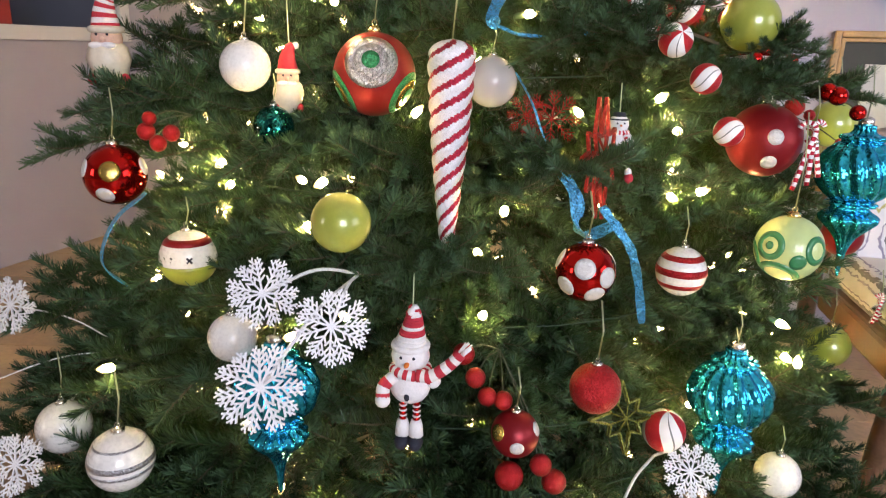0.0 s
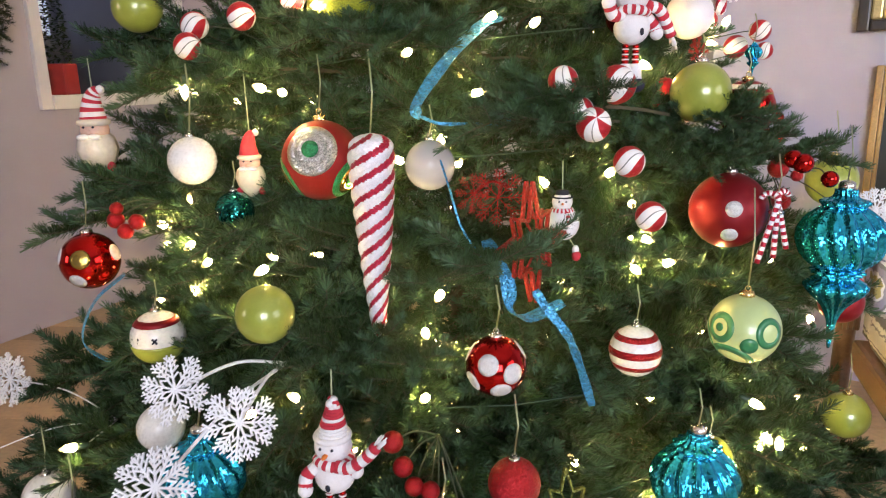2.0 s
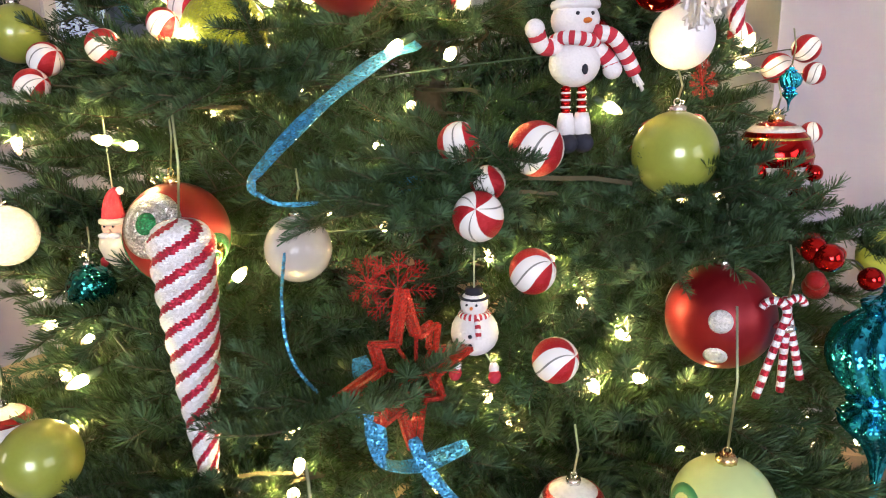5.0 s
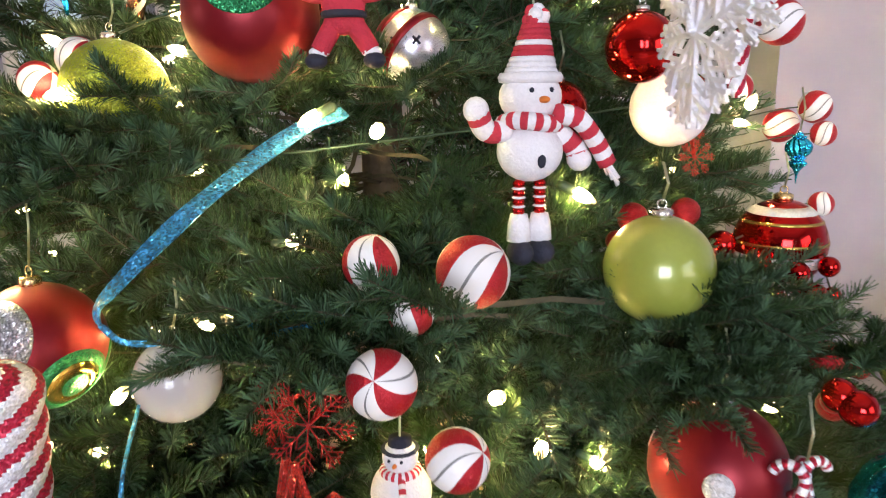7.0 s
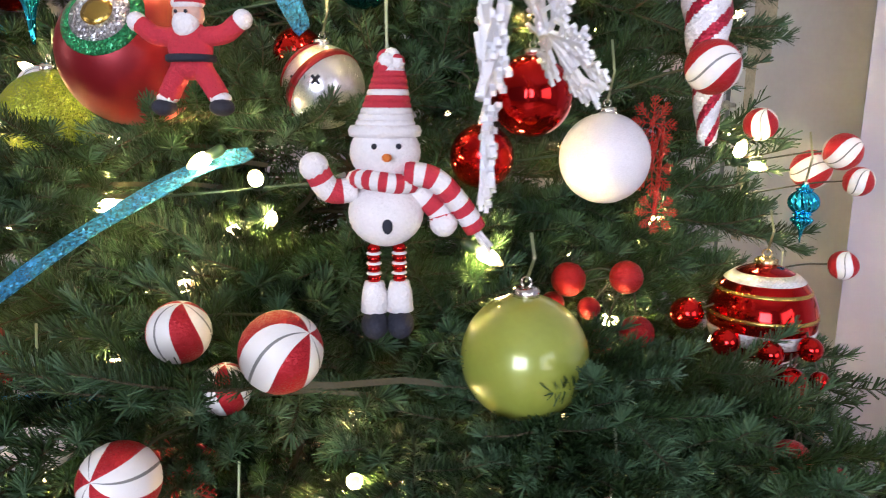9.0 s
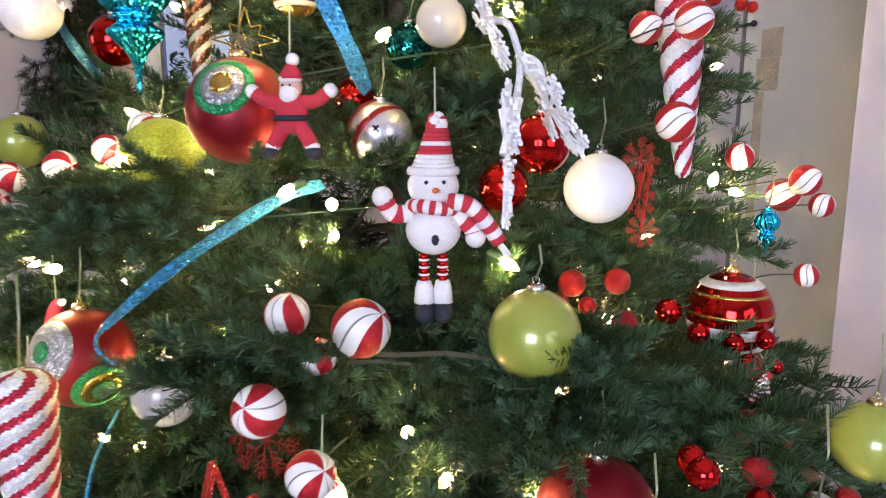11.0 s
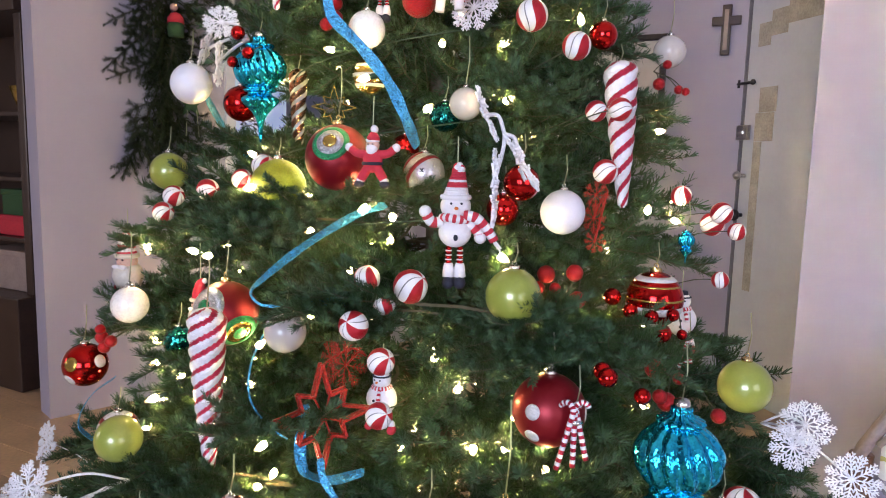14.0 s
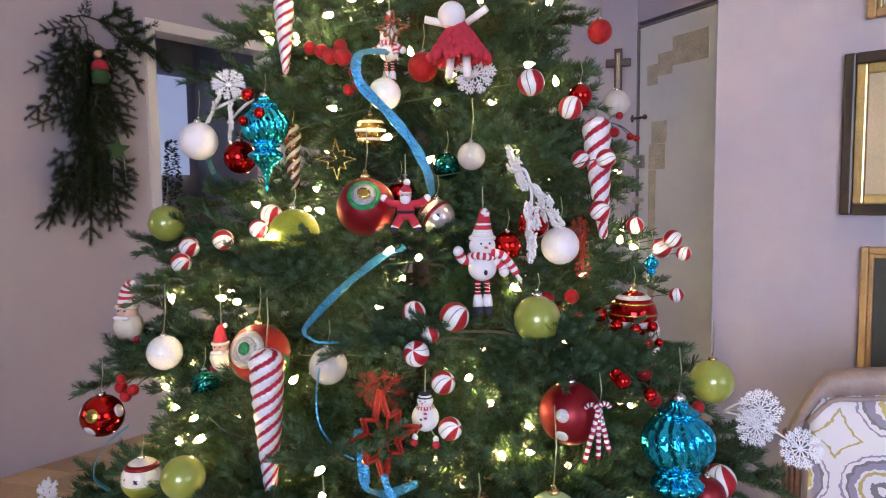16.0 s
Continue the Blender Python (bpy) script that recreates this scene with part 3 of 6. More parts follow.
tube(bm, spline([(0.03 + 0.56 * k / 12, -0.055, arch(0.03 + 0.56 * k / 12) - 0.04) for k in range(13)], 3), 0.006, 8)
part("top_rail", bm, GREYW, chair, "greyish carved top rail")
for x in (0.0, 0.615):
    bm = bmesh.new()
    tube(bm, spline([(x, 0.03, 0.0), (x, 0.02, 0.38), (x, 0, 0.55), (x, -0.005, arch(x) - 0.02)], 5), 0.022, 10)
    for k in range(3):
        tube(bm, [(x + 0.012 * (k - 1), -0.022, 0.42), (x + 0.012 * (k - 1), -0.024, 0.62)], 0.006, 6)
    part("back_post", bm, MAHOG, chair)
    bm = bmesh.new()
    tube(bm, spline([(x, -0.50, 0.0), (x, -0.48, 0.15), (x, -0.52, 0.36)], 5), 0.018, 10, 0, 0.028)
    part("leg", bm, MAHOG, chair)
bm = bmesh.new()
box(bm, (0.6, 0.52, 0.07), (0.308, -0.27, 0.36), None, 0.012)
part("seat_frame", bm, MAHOG, chair, "", False)
bm = bmesh.new()
box(bm, (0.57, 0.48, 0.09), (0.308, -0.28, 0.435), None, 0.035)
part("seat", bm, CLOTH, chair, "padded seat in medallion cloth")

# ---- the next room's dark hutch, seen past the wall's end ----
hut = thing("hutch", Matrix.Translation((-3.24, 2.08, 0)) @ Matrix.Diagonal((1, 1, 0.84, 1)), "dark wooden hutch with things on its shelves", "hutch")
for nm, sz, at in (("base_cabinet", (1.5, 0.5, 0.55), (0, 0.22, 0.275)), ("side_panel", (0.06, 0.4, 1.6), (-0.72, 0.25, 1.35)), ("side_panel", (0.06, 0.4, 1.6), (0.72, 0.25, 1.35)),
                   ("shelf", (1.32, 0.36, 0.03), (-0.03, 0.27, 0.86)), ("shelf", (1.32, 0.36, 0.03), (-0.03, 0.27, 1.22)), ("shelf", (1.32, 0.36, 0.03), (-0.03, 0.27, 1.6)), ("top", (1.6, 0.48, 0.08), (0, 0.23, 2.18))):
    bm = bmesh.new()
    box(bm, sz, at, None, 0.008)
    part(nm, bm, DARKW, hut, "", False)
bm = bmesh.new()
box(bm, (1.4, 0.02, 1.6), (0, 0.47, 1.35))
part("back_panel", bm, DARKW, hut, "", False)
# lattice window mirrored in the glass doors, made as glowing panes with dark bars
for z in (1.36, 1.66):
    for x in (0.24, 0.54):
        bm = bmesh.new()
        box(bm, (0.22, 0.01, 0.22), (x, 0.44, z))
        part("pane", bm, PANE_REFLECTION, hut, "glowing pane for a window reflected in the hutch glass", False)
        bm = bmesh.new()
        for k in (-1, 1):
            tube(bm, [(x - 0.11, 0.425, z - 0.13 * k), (x + 0.11, 0.425, z + 0.13 * k)], 0.012, 6)
        part("lattice", bm, BLACKF, hut, "", False)
for nm, col, sz, at, lab, cat in (("gift_box", FELTR, (0.3, 0.2, 0.1), (-2.72, 2.3, 0.786), "red box on the hutch shelf", "box"), ("gift_box", FELTG, (0.26, 0.16, 0.13), (-2.74, 2.3, 0.901), "dark green box on a red box", "box"),
                                  ("basket", GREYW, (0.42, 0.26, 0.2), (-2.75, 2.3, 0.563), "pale wicker basket on the hutch", "basket")):
    b0 = thing(nm, (at[0], at[1], at[2] - sz[2] / 2), lab, cat)
    bm = bmesh.new()
    box(bm, sz, (0, 0, sz[2] / 2), None, 0.01)
    part("body", bm, col, b0, "", False)
    bm = bmesh.new()
    box(bm, (sz[0] * 1.03, sz[1] * 1.03, 0.03), (0, 0, sz[2] - 0.012), None, 0.006)
    part("lid", bm, col, b0, "", False)
gl = thing("brass_bowl", (-2.66, 2.3, 1.358), "brass bowl on the top hutch shelf", "bowl")
bm = bmesh.new()
lathe(bm, [(0.05, 0), (0.09, 0.03), (0.12, 0.12), (0.11, 0.12), (0.08, 0.035), (0.0, 0.02)], 24)
part("bowl", bm, GOLDG, gl)

# ---- potted topiary in the opening ----
tp = on(LW0, LWD, O0 + 0.12, -0.06, OZ0 + 0.008)
top = thing("potted_topiary", tp, "slim dark topiary in a red square pot on the sill", "plant")
bm = bmesh.new()
vs = box(bm, (0.1, 0.1, 0.13), (0, 0, 0.065), None, 0.006)
part("pot", bm, REDPOT, top, "red square pot", False)
bm = bmesh.new()
rg = random.Random(5)
for i in range(420):
    z = 0.13 + 0.38 * (i / 420)
    a, r = rg.uniform(0, 6.28), 0.055 * (1 - 0.55 * i / 420) * rg.uniform(0.7, 1.1)
    c = Vector((r * math.cos(a), r * math.sin(a), z))
    t = Matrix.Rotation(rg.uniform(0, 3), 3, Vector((rg.random() - 0.5, rg.random() - 0.5, 1)).normalized())
    q = [c + t @ Vector(v) for v in ((-0.012, 0, 0), (0, 0.005, 0.003), (0.014, 0, 0), (0, -0.005, -0.003))]
    bm.faces.new([bm.verts.new(v) for v in q])
part("foliage", bm, NEEDLE2, top, "", False)

# ---- ornaments: each hangs from the tree and keeps the twigs out of its place ----
TAKEN = []          # (place, radius) kept free of twigs
AXIS = Vector((0.06, 1.50, 0))
_cache = {}


def shared(key, make):
    if key not in _cache:
        _cache[key] = make()
    return _cache[key]


def unit_ball(mat, u=32, v=20):
    def make():
        bm = bmesh.new()
        ball(bm, 1.0, u=u, v=v)
        return mesh_of("globe", bm, mat)
    return shared(("ball", mat.name, u), make)


def cap_mesh(mat):
    def make():
        bm = bmesh.new()
        lathe(bm, [(0.0, 0.0), (0.2, 0.0), (0.2, 0.14), (0.17, 0.16), (0.13, 0.18), (0.0, 0.19)], 20, (0, 0, 0.95), 0, 10, 0.05)
        tube(bm, [(0.08 * math.cos(a), 0, 1.2 + 0.08 * math.sin(a)) for a in [i * 0.5236 for i in range(13)]], 0.016, 6)
        return mesh_of("cap", bm, mat)
    return shared(("cap", mat.name), make)


def thread_mesh():
    def make():
        bm = bmesh.new()
        tube(bm, [(0, 0, 0), (0.004, 0.003, 0.5), (0, 0.008, 1.0)], 0.0011, 5)
        return mesh_of("thread", bm, THREAD)
    return shared("thread", make)


def thread(ob, top, length, label=""):
    t = part("thread", thread_mesh(), None, ob)
    t.location, t.scale = (0, 0, top), (1, 1, length)
    return t


def band_mesh(mat, a0, a1, lift=1.012, seg=32):
    """A round spot (a0 = 0) or ring on the unit ball, round its z axis, between two angles in degrees; it stands slightly proud."""
    def make():
        bm = bmesh.new()
        n = max(2, int((a1 - a0) / 6))
        prof = [(lift * math.sin(radians(a0 + (a1 - a0) * i / n)), lift * math.cos(radians(a0 + (a1 - a0) * i / n))) for i in range(n + 1)]
        if a0 < 0.01:
            prof[0] = (1e-4, lift)
        prof = [(0.985 * math.sin(radians(a0)) + 1e-5, 0.985 * math.cos(radians(a0)))] * (a0 > 0.01) + prof + [(0.985 * math.sin(radians(a1)) + 1e-5, 0.985 * math.cos(radians(a1)))]
        lathe(bm, prof[::-1], seg)
        return mesh_of("spot", bm, mat)
    return shared(("band", mat.name, a0, a1, lift), make)


def aim(d):
    return Vector(d).to_track_quat("Z", "Y").to_matrix().to_4x4()


def keep(p, r):
    TAKEN.append((Vector(p), r))


def bauble(p, r, mat, label, cap=SILVER, string=0.07, name="bauble", marks=(), tilt=(0, 0, 0), group="baubles on the tree"):
    """A ball ornament: globe, cap, thread and any spots or rings, given as (name, material, from, to, direction, lift)."""
    ob = thing(name, Matrix.Translation(p) @ pose(0, 0, 0, *tilt), label, "ornament", group)
    g = part("globe", unit_ball(mat), None, ob)
    g.scale = (r, r, r)
    if cap:
        c = part("cap", cap_mesh(cap), None, ob, "shiny metal cap")
        c.scale = (r, r, r) if r < 0.05 else (0.045, 0.045, r)
        thread(ob, r * 1.2, string)
    for nm, m, a0, a1, d, lift in marks:
        k = part(nm, band_mesh(m, a0, a1, lift), None, ob)
        k.matrix_local = aim(d) @ Matrix.Diagonal((r, r, r, 1))
    keep(p, r)
    return ob


# white, clear, lime and red balls
bauble((-0.266, 0.94, 0.897), 0.033, WPEARL, "white pearl glass ball on a green thread", string=0.09)
bauble((0.06, 0.979, 0.884), 0.035, CLEAR, "frosted clear glass ball on a thread", string=0.04)
bauble((0.444, 1.22, 1.089), 0.037, WMATTE, "white sparkling ball on the tree", string=0.05)
bauble((0.274, 1.191, 1.265), 0.028, CLEAR, "clear pearl glass ball over a branch", string=0.08)
bauble((0.517, 1.667, 1.408), 0.034, CLEAR, "clear pearl glass ball on a thread", string=0.08)
bauble((0.126, 1.11, 1.383), 0.031, WPEARL, "white pearl ball behind a blue ribbon", string=0.04)
bauble((-0.328, 1.149, 1.311), 0.041, WMATTE, "large white matte ball", string=0.06)
bauble((-0.568, 0.935, 0.358), 0.04, WPEARL, "white pearl ball low on the tree")
bauble((-0.24, 0.74, 0.60), 0.028, WPEARL, "white pearl ball behind white snowflakes", string=0.03)
bauble((0.43, 1.049, 0.974), 0.041, LIME, "large lime green pearl ball", string=0.03)
bauble((0.733, 1.342, 0.808), 0.044, LIME, "lime green pearl ball at a branch end", GOLDC)
bauble((0.803, 1.334, 0.356), 0.044, LIME, "lime green pearl ball low on the tree", GOLDC)
bauble((-0.122, 0.80, 0.725), 0.036, LIME, "yellow-green ball half hidden in the branches", None)
bauble((-0.478, 1.218, 1.129), 0.042, LIME, "lime green shiny ball at a branch end", string=0.05)
bauble((-0.099, 1.147, 1.111), 0.053, LIMEG, "large lime green glitter ball", string=0.03)
bauble((0.47, 1.02, 0.43), 0.036, LIMEG, "pale green ball low on the tree", string=0.04)
bauble((0.183, 0.738, 0.55), 0.030, REDG, "red glitter ball hanging on the tree")
bauble((0.412, 1.111, 1.138), 0.028, REDS, "shiny red ball hanging on the tree", string=0.04)
bauble((0.341, 1.209, 1.088), 0.028, REDS, "shiny red ball deep in the branches", string=0.04)
bauble((0.168, 1.21, 1.447), 0.030, REDG, "red glitter ball high on the tree", string=0.05)
bauble((0.47, 1.316, 1.387), 0.024, REDS, "small shiny red ball", string=0.04)
bauble((0.50, 1.40, 1.53), 0.026, REDG, "red glitter ball high on the tree", string=0.04)
bauble((-0.301, 1.262, 1.28), 0.038, REDS, "shiny red ball deep in the branches", string=0.05)
bauble((0.72, 1.22, 0.62), 0.036, REDM, "red ball low among the branches", string=0.04)
bauble((0.31, 1.30, 1.62), 0.03, LIME, "green glass ball high on the tree", string=0.04)
bauble((-0.256, 1.04, 0.808), 0.03, TEALD, "dark teal faceted glass ball", string=0.04)
bauble((0.203, 1.252, 1.248), 0.028, TEALD, "teal faceted glass ball", string=0.04)
bauble((0.02, 1.28, 1.33), 0.034, GOLDG, "gold glass ball with paler rings", GOLDC, 0.05,
       marks=[("stripe", BONE, 50, 62, (0, 0, 1), 1.012), ("stripe", BONE, 84, 96, (0, 0, 1), 1.012), ("stripe", BONE, 118, 130, (0, 0, 1), 1.012)])
bauble((0.06, 1.35, 1.19), 0.03, REDS, "shiny red ball deep in the branches", string=0.04)
bauble((0.55, 0.98, 0.28), 0.036, WPEARL, "white pearl ball low on the tree", string=0.04)

# spotted and ringed balls
F1, F2, F3 = (-0.25, -0.9, 0.25), (0.35, -0.85, -0.25), (-0.75, -0.55, 0.1)
bauble((-0.479, 0.996, 0.737), 0.044, REDS, "shiny red ball with white spots", marks=[("spot", WHITEG2, 0.0, 17, d, 1.015) for d in ((0.0, -0.8, -0.52), (0.95, 0.1, 0.3), (-0.75, -0.6, 0.3), (-0.4, 0.8, 0.2))] + [("spot", GOLDG, 0.0, 19, (0.25, -0.88, 0.25), 1.015)])
bauble((0.162, 0.75, 0.689), 0.034, REDS, "shiny red ball with white glitter spots", marks=[("spot", WHITEG2, 0.0, 20, d, 1.015) for d in ((-0.2, -0.85, 0.35), (0.55, -0.75, 0.05), (0.2, -0.8, -0.55), (-0.75, -0.55, -0.35), (0.8, 0.2, 0.5), (-0.8, 0.1, 0.4))], string=0.05)
bauble((0.485, 1.071, 0.805), 0.055, REDM, "large matte red ball with white spots", marks=[("spot", WHITEG2, 0.0, 12, (-0.12, -0.96, 0.2), 1.01), ("spot", WHITEG2, 0.0, 12, (-0.16, -0.85, -0.5), 1.01), ("spot", WHITEG2, 0.0, 12, (0.95, 0.2, 0.0), 1.01), ("spot", SILVG, 0.0, 12, (0.2, 0.95, 0.0), 1.01), ("spot", WHITEG2, 0.0, 12, (-0.9, 0.3, 0.3), 1.01)], string=0.05)
bauble((0.096, 0.765, 0.471), 0.030, REDM, "matte red ball with white spots", marks=[("spot", WHITEG2, 0.0, 17, (0.0, -0.98, -0.15), 1.015), ("spot", GOLDG, 0.0, 20, (-0.75, -0.5, 0.3), 1.015), ("spot", WHITEG2, 0.0, 17, (0.8, -0.3, 0.4), 1.015)], string=0.05)
bauble((0.478, 0.928, 0.675), 0.045, PALEG, "pale green ball with dark green rings and spots", GOLDC, 0.13, marks=[
    ("ring", GREEND, 15, 26, (-0.84, -0.5, 0.2), 1.012), ("spot", GREEND, 0.0, 7, (-0.84, -0.5, 0.2), 1.012), ("spot", GREEND, 0.0, 14, (-0.14, -0.97, -0.2), 1.012),
    ("ring", GREEND, 24, 36, (-0.45, -0.45, -0.8), 1.012), ("ring", GREEND, 15, 26, (0.45, -0.88, 0.15), 1.012), ("ring", GREEND, 17, 29, (0.75, 0.5, -0.3), 1.012), ("ring", GREEND, 17, 29, (-0.85, 0.3, -0.3), 1.012)])
bauble((0.345, 0.959, 0.627), 0.036, WPEARL, "white ball with red glitter stripes", marks=[("stripe", REDG, a, b, (0, 0, 1), 1.012) for a, b in ((42, 56), (76, 92), (112, 124))], string=0.05)
bauble((0.577, 1.345, 0.937), 0.0495, REDS, "large red ball with white and gold bands", GOLDC, 0.04, marks=[("stripe", WHITEG2, 32, 46, (0, 0, 1), 1.012), ("stripe", GOLDG, 56, 60, (0, 0, 1), 1.012), ("stripe", GOLDG, 84, 88, (0, 0, 1), 1.012), ("stripe", WHITEG2, 100, 116, (0, 0, 1), 1.012), ("stripe", WHITEG2, 140, 152, (0, 0, 1), 1.012)])
bauble((-0.406, 0.78, 0.408), 0.041, WPEARL, "white pearl ball with thin green stripes", marks=[("stripe", SILVG, a, b, (0, 0, 1), 1.012) for a, b in ((48, 52), (78, 88), (96, 102))])
for p, r, d in (((-0.104, 1.013, 0.888), 0.058, (0.0, -0.92, 0.38)), ((0.104, 1.062, 1.169), 0.055, (0.28, -0.8, 0.48))):
    eyes = []
    for a in (0, 72, -72, 144, -144) if p[0] < 0 else (0, 180):
        q = Matrix.Rotation(radians(a), 3, "Z") @ Vector(d)
        if a:
            q = Vector((q.x, q.y, -0.5))
        low = a != 0 and p[0] < 0
        eyes += [("eye_ring", GREENG if (p[0] > 0 or low) else SILVG, 24, 34 if p[0] > 0 or low else 38, q, 1.012), ("eye_ring", SILVG if p[0] > 0 else (SILVG if not low else GOLDG), 12, 24, q, 1.008), ("eye", GOLDG if p[0] > 0 else GREENG, 0.0, 12, q, 1.012)]
    bauble(p, r, REDM, "large matte red ball with glitter eye rings", GOLDC, 0.08, marks=eyes)
# bells with faces
BELLS = surf("satin_silver", (0.62, 0.62, 0.68), 0.28, 0.85, var=0.06, scale=3, bump=0)
for p, r, hat in (((0.208, 1.17, 1.146), 0.036, True), ((-0.381, 0.994, 0.615), 0.042, False)):
    ob = bauble(p, r, BELLS if hat else WPEARL, "silver jingle bell with a red cap" if hat else "white bell ornament with a green base and red band", string=0.04, name="bell_ornament",
                marks=[("hat" if hat else "base", REDM if hat else LIME, 0.0, 58 if hat else 82, (-0.8, 0.2, 0.6) if hat else (0, 0, -1), 1.03), ("band", REDM, 84 if hat else 40, 96 if hat else 56, (0, 0.0, 1) if not hat else (-0.8, 0.2, 0.6), 1.02)])
    for dx in (-0.28, 0.28):
        bm = bmesh.new()
        for s in (-1, 1):
            box(bm, (0.26, 0.05, 0.06), (0, 0, 0), Matrix.Rotation(radians(45 * s), 3, "Y"))
        k = part("stitch", bm, FELTK, ob, "black crossed stitch", False)
        k.matrix_local = Matrix.Translation((dx * r + 0.1 * r, -0.93 * r, 0.15 * r)) @ Matrix.Diagonal((r, r, r, 1))

# peppermint balls on wire stems
STEM = surf("pick_wire", (0.04, 0.05, 0.025), 0.6, var=0.2)
rg = random.Random(11)
PEP = [(0.238, 0.952, 0.994, 0.0195, 12, 0), (0.306, 0.962, 0.988, 0.025, 55, 0), (0.262, 0.962, 0.957, 0.0165, 5, 0), (0.271, 0.871, 0.944, 0.0205, 10, 62),
       (0.314, 0.874, 0.900, 0.0187, 60, 15), (0.336, 0.837, 0.841, 0.0178, 65, 20), (0.654, 1.562, 1.080, 0.0215, 62, 0), (0.630, 1.640, 1.052, 0.025, 80, 10), (0.680, 1.61, 1.042, 0.0178, 35, 10),
       (0.664, 1.528, 0.954, 0.0165, 15, 0), (0.524, 1.172, 1.158, 0.019, 70, 10), (0.530, 1.220, 1.255, 0.0185, 86, 0), (0.476, 1.275, 1.257, 0.018, 70, 0), (0.566, 1.63, 1.108, 0.0213, 15, 20),
       (0.397, 1.167, 1.397, 0.025, 8, 0), (0.469, 1.174, 1.348, 0.022, 40, 0), (-0.249, 1.113, 1.100, 0.022, 84, 0), (-0.313, 1.085, 1.086, 0.021, 62, 0), (-0.316, 1.061, 1.055, 0.0205, 70, 0),
       (-0.168, 1.122, 1.124, 0.0195, 65, 0), (-0.185, 1.201, 1.149, 0.024, 40, 0), (0.309, 0.845, 0.434, 0.029, 5, 0), (0.746, 1.272, 0.63, 0.032, 5, 0), (0.60, 1.50, 0.86, 0.019, 20, 0)]
for x, y, z, r, tilt, nod in PEP:
    p = Vector((x, y, z))
    ob = thing("peppermint_ball", p, "white ball with red glitter swirls on a wire" if r < 0.024 else "large white ball with red glitter swirls", "ornament", "peppermint balls")
    g = part("globe", unit_ball(PEPPER), None, ob)
    g.matrix_local = Matrix.Rotation(radians(tilt), 4, "Y") @ Matrix.Rotation(radians(nod), 4, "X") @ Matrix.Rotation(radians(-62 + rg.uniform(-14, 14)), 4, "Z") @ Matrix.Diagonal((r, r, r, 1))
    inward = (Vector((AXIS.x, AXIS.y, z)) - p).normalized()
    bm = bmesh.new()
    tube(bm, spline([inward * r * 0.9, inward * (r + 0.03) + Vector((rg.uniform(-0.01, 0.01), 0, -0.004)), inward * (r + 0.09) + Vector((rg.uniform(-0.02, 0.02), 0, -0.02))], 5), 0.0011, 5)
    part("wire", bm, STEM, ob)
    keep(p, r + 0.007)

# twisted cones: white and red, copper, and the long candy twist


def twist(p, length, r, mats, label, lobes=4, turns=2.6, share=0.42, string=0.1, lean=(0, 0, 0)):
    ob = thing("twisted_ornament", Matrix.Translation(p) @ pose(0, 0, 0, *lean), label, "ornament", "twisted ornaments")
    bm = bmesh.new()
    U, V, rings = 60, 120, []
    for j in range(V + 1):
        v = j / V
        rad = r * (1 - 0.74 * v ** 1.6) * min(1, math.sqrt(max(0.0, 1 - (1 - min(1, v / 0.09)) ** 2)) + 0.02) * (1 if v < 0.985 else 0.6)
        ring = []
        for i in range(U):
            a = 2 * math.pi * i / U
            ph = (lobes * a / (2 * math.pi) + turns * v) % 1.0
            rr = rad * (1 + 0.13 * math.sin(math.pi * ph) - 0.07)
            ring.append(bm.verts.new((rr * math.cos(a), rr * math.sin(a), -v * length)))
        rings.append(ring)
    for j in range(V):
        for i in range(U):
            f = bm.faces.new((rings[j][i], rings[j + 1][i], rings[j + 1][(i + 1) % U], rings[j][(i + 1) % U]))
            ph = (lobes * (i + 0.5) / U + turns * (j + 0.5) / V) % 1.0
            f.material_index = 1 if ph < share else 0
    bm.faces.new(rings[0])
    bm.faces.new(rings[-1][::-1])
    bmesh.ops.recalc_face_normals(bm, faces=bm.faces)
    part("body", mesh_of("body", bm, mats), None, ob)
    thread(ob, -0.002, string)
    for k in range(6):
        keep(Vector(p) + Vector((0, 0, -length * k / 5)), r * (1 - 0.14 * k))
    return ob


REDST = glitter("red_glitter_band", (0.42, 0.012, 0.04), 800, 0.9, 0.5, 0.35, 0.4)
twist((0.004, 0.865, 0.938), 0.262, 0.0285, [WHITEG, REDST], "long white twisted icicle ornament with red glitter bands", 4, 11.5, share=0.36)
twist((0.50, 1.324, 1.345), 0.25, 0.028, [WHITEG, REDST], "long white candy twist with dark red bands", 3, 8.0, share=0.38, string=0.03, lean=(0, -4, 0))
twist((-0.205, 1.335, 1.36), 0.21, 0.02, [COPPER, BONE], "copper twisted ornament with pale bands", 3, 8.0, share=0.35, string=0.05)
twist((-0.121, 1.17, 1.60), 0.155, 0.02, [WHITEG, REDST], "white candy twist with red bands high on the tree", 3, 7.0, share=0.35)

# teal glass finials


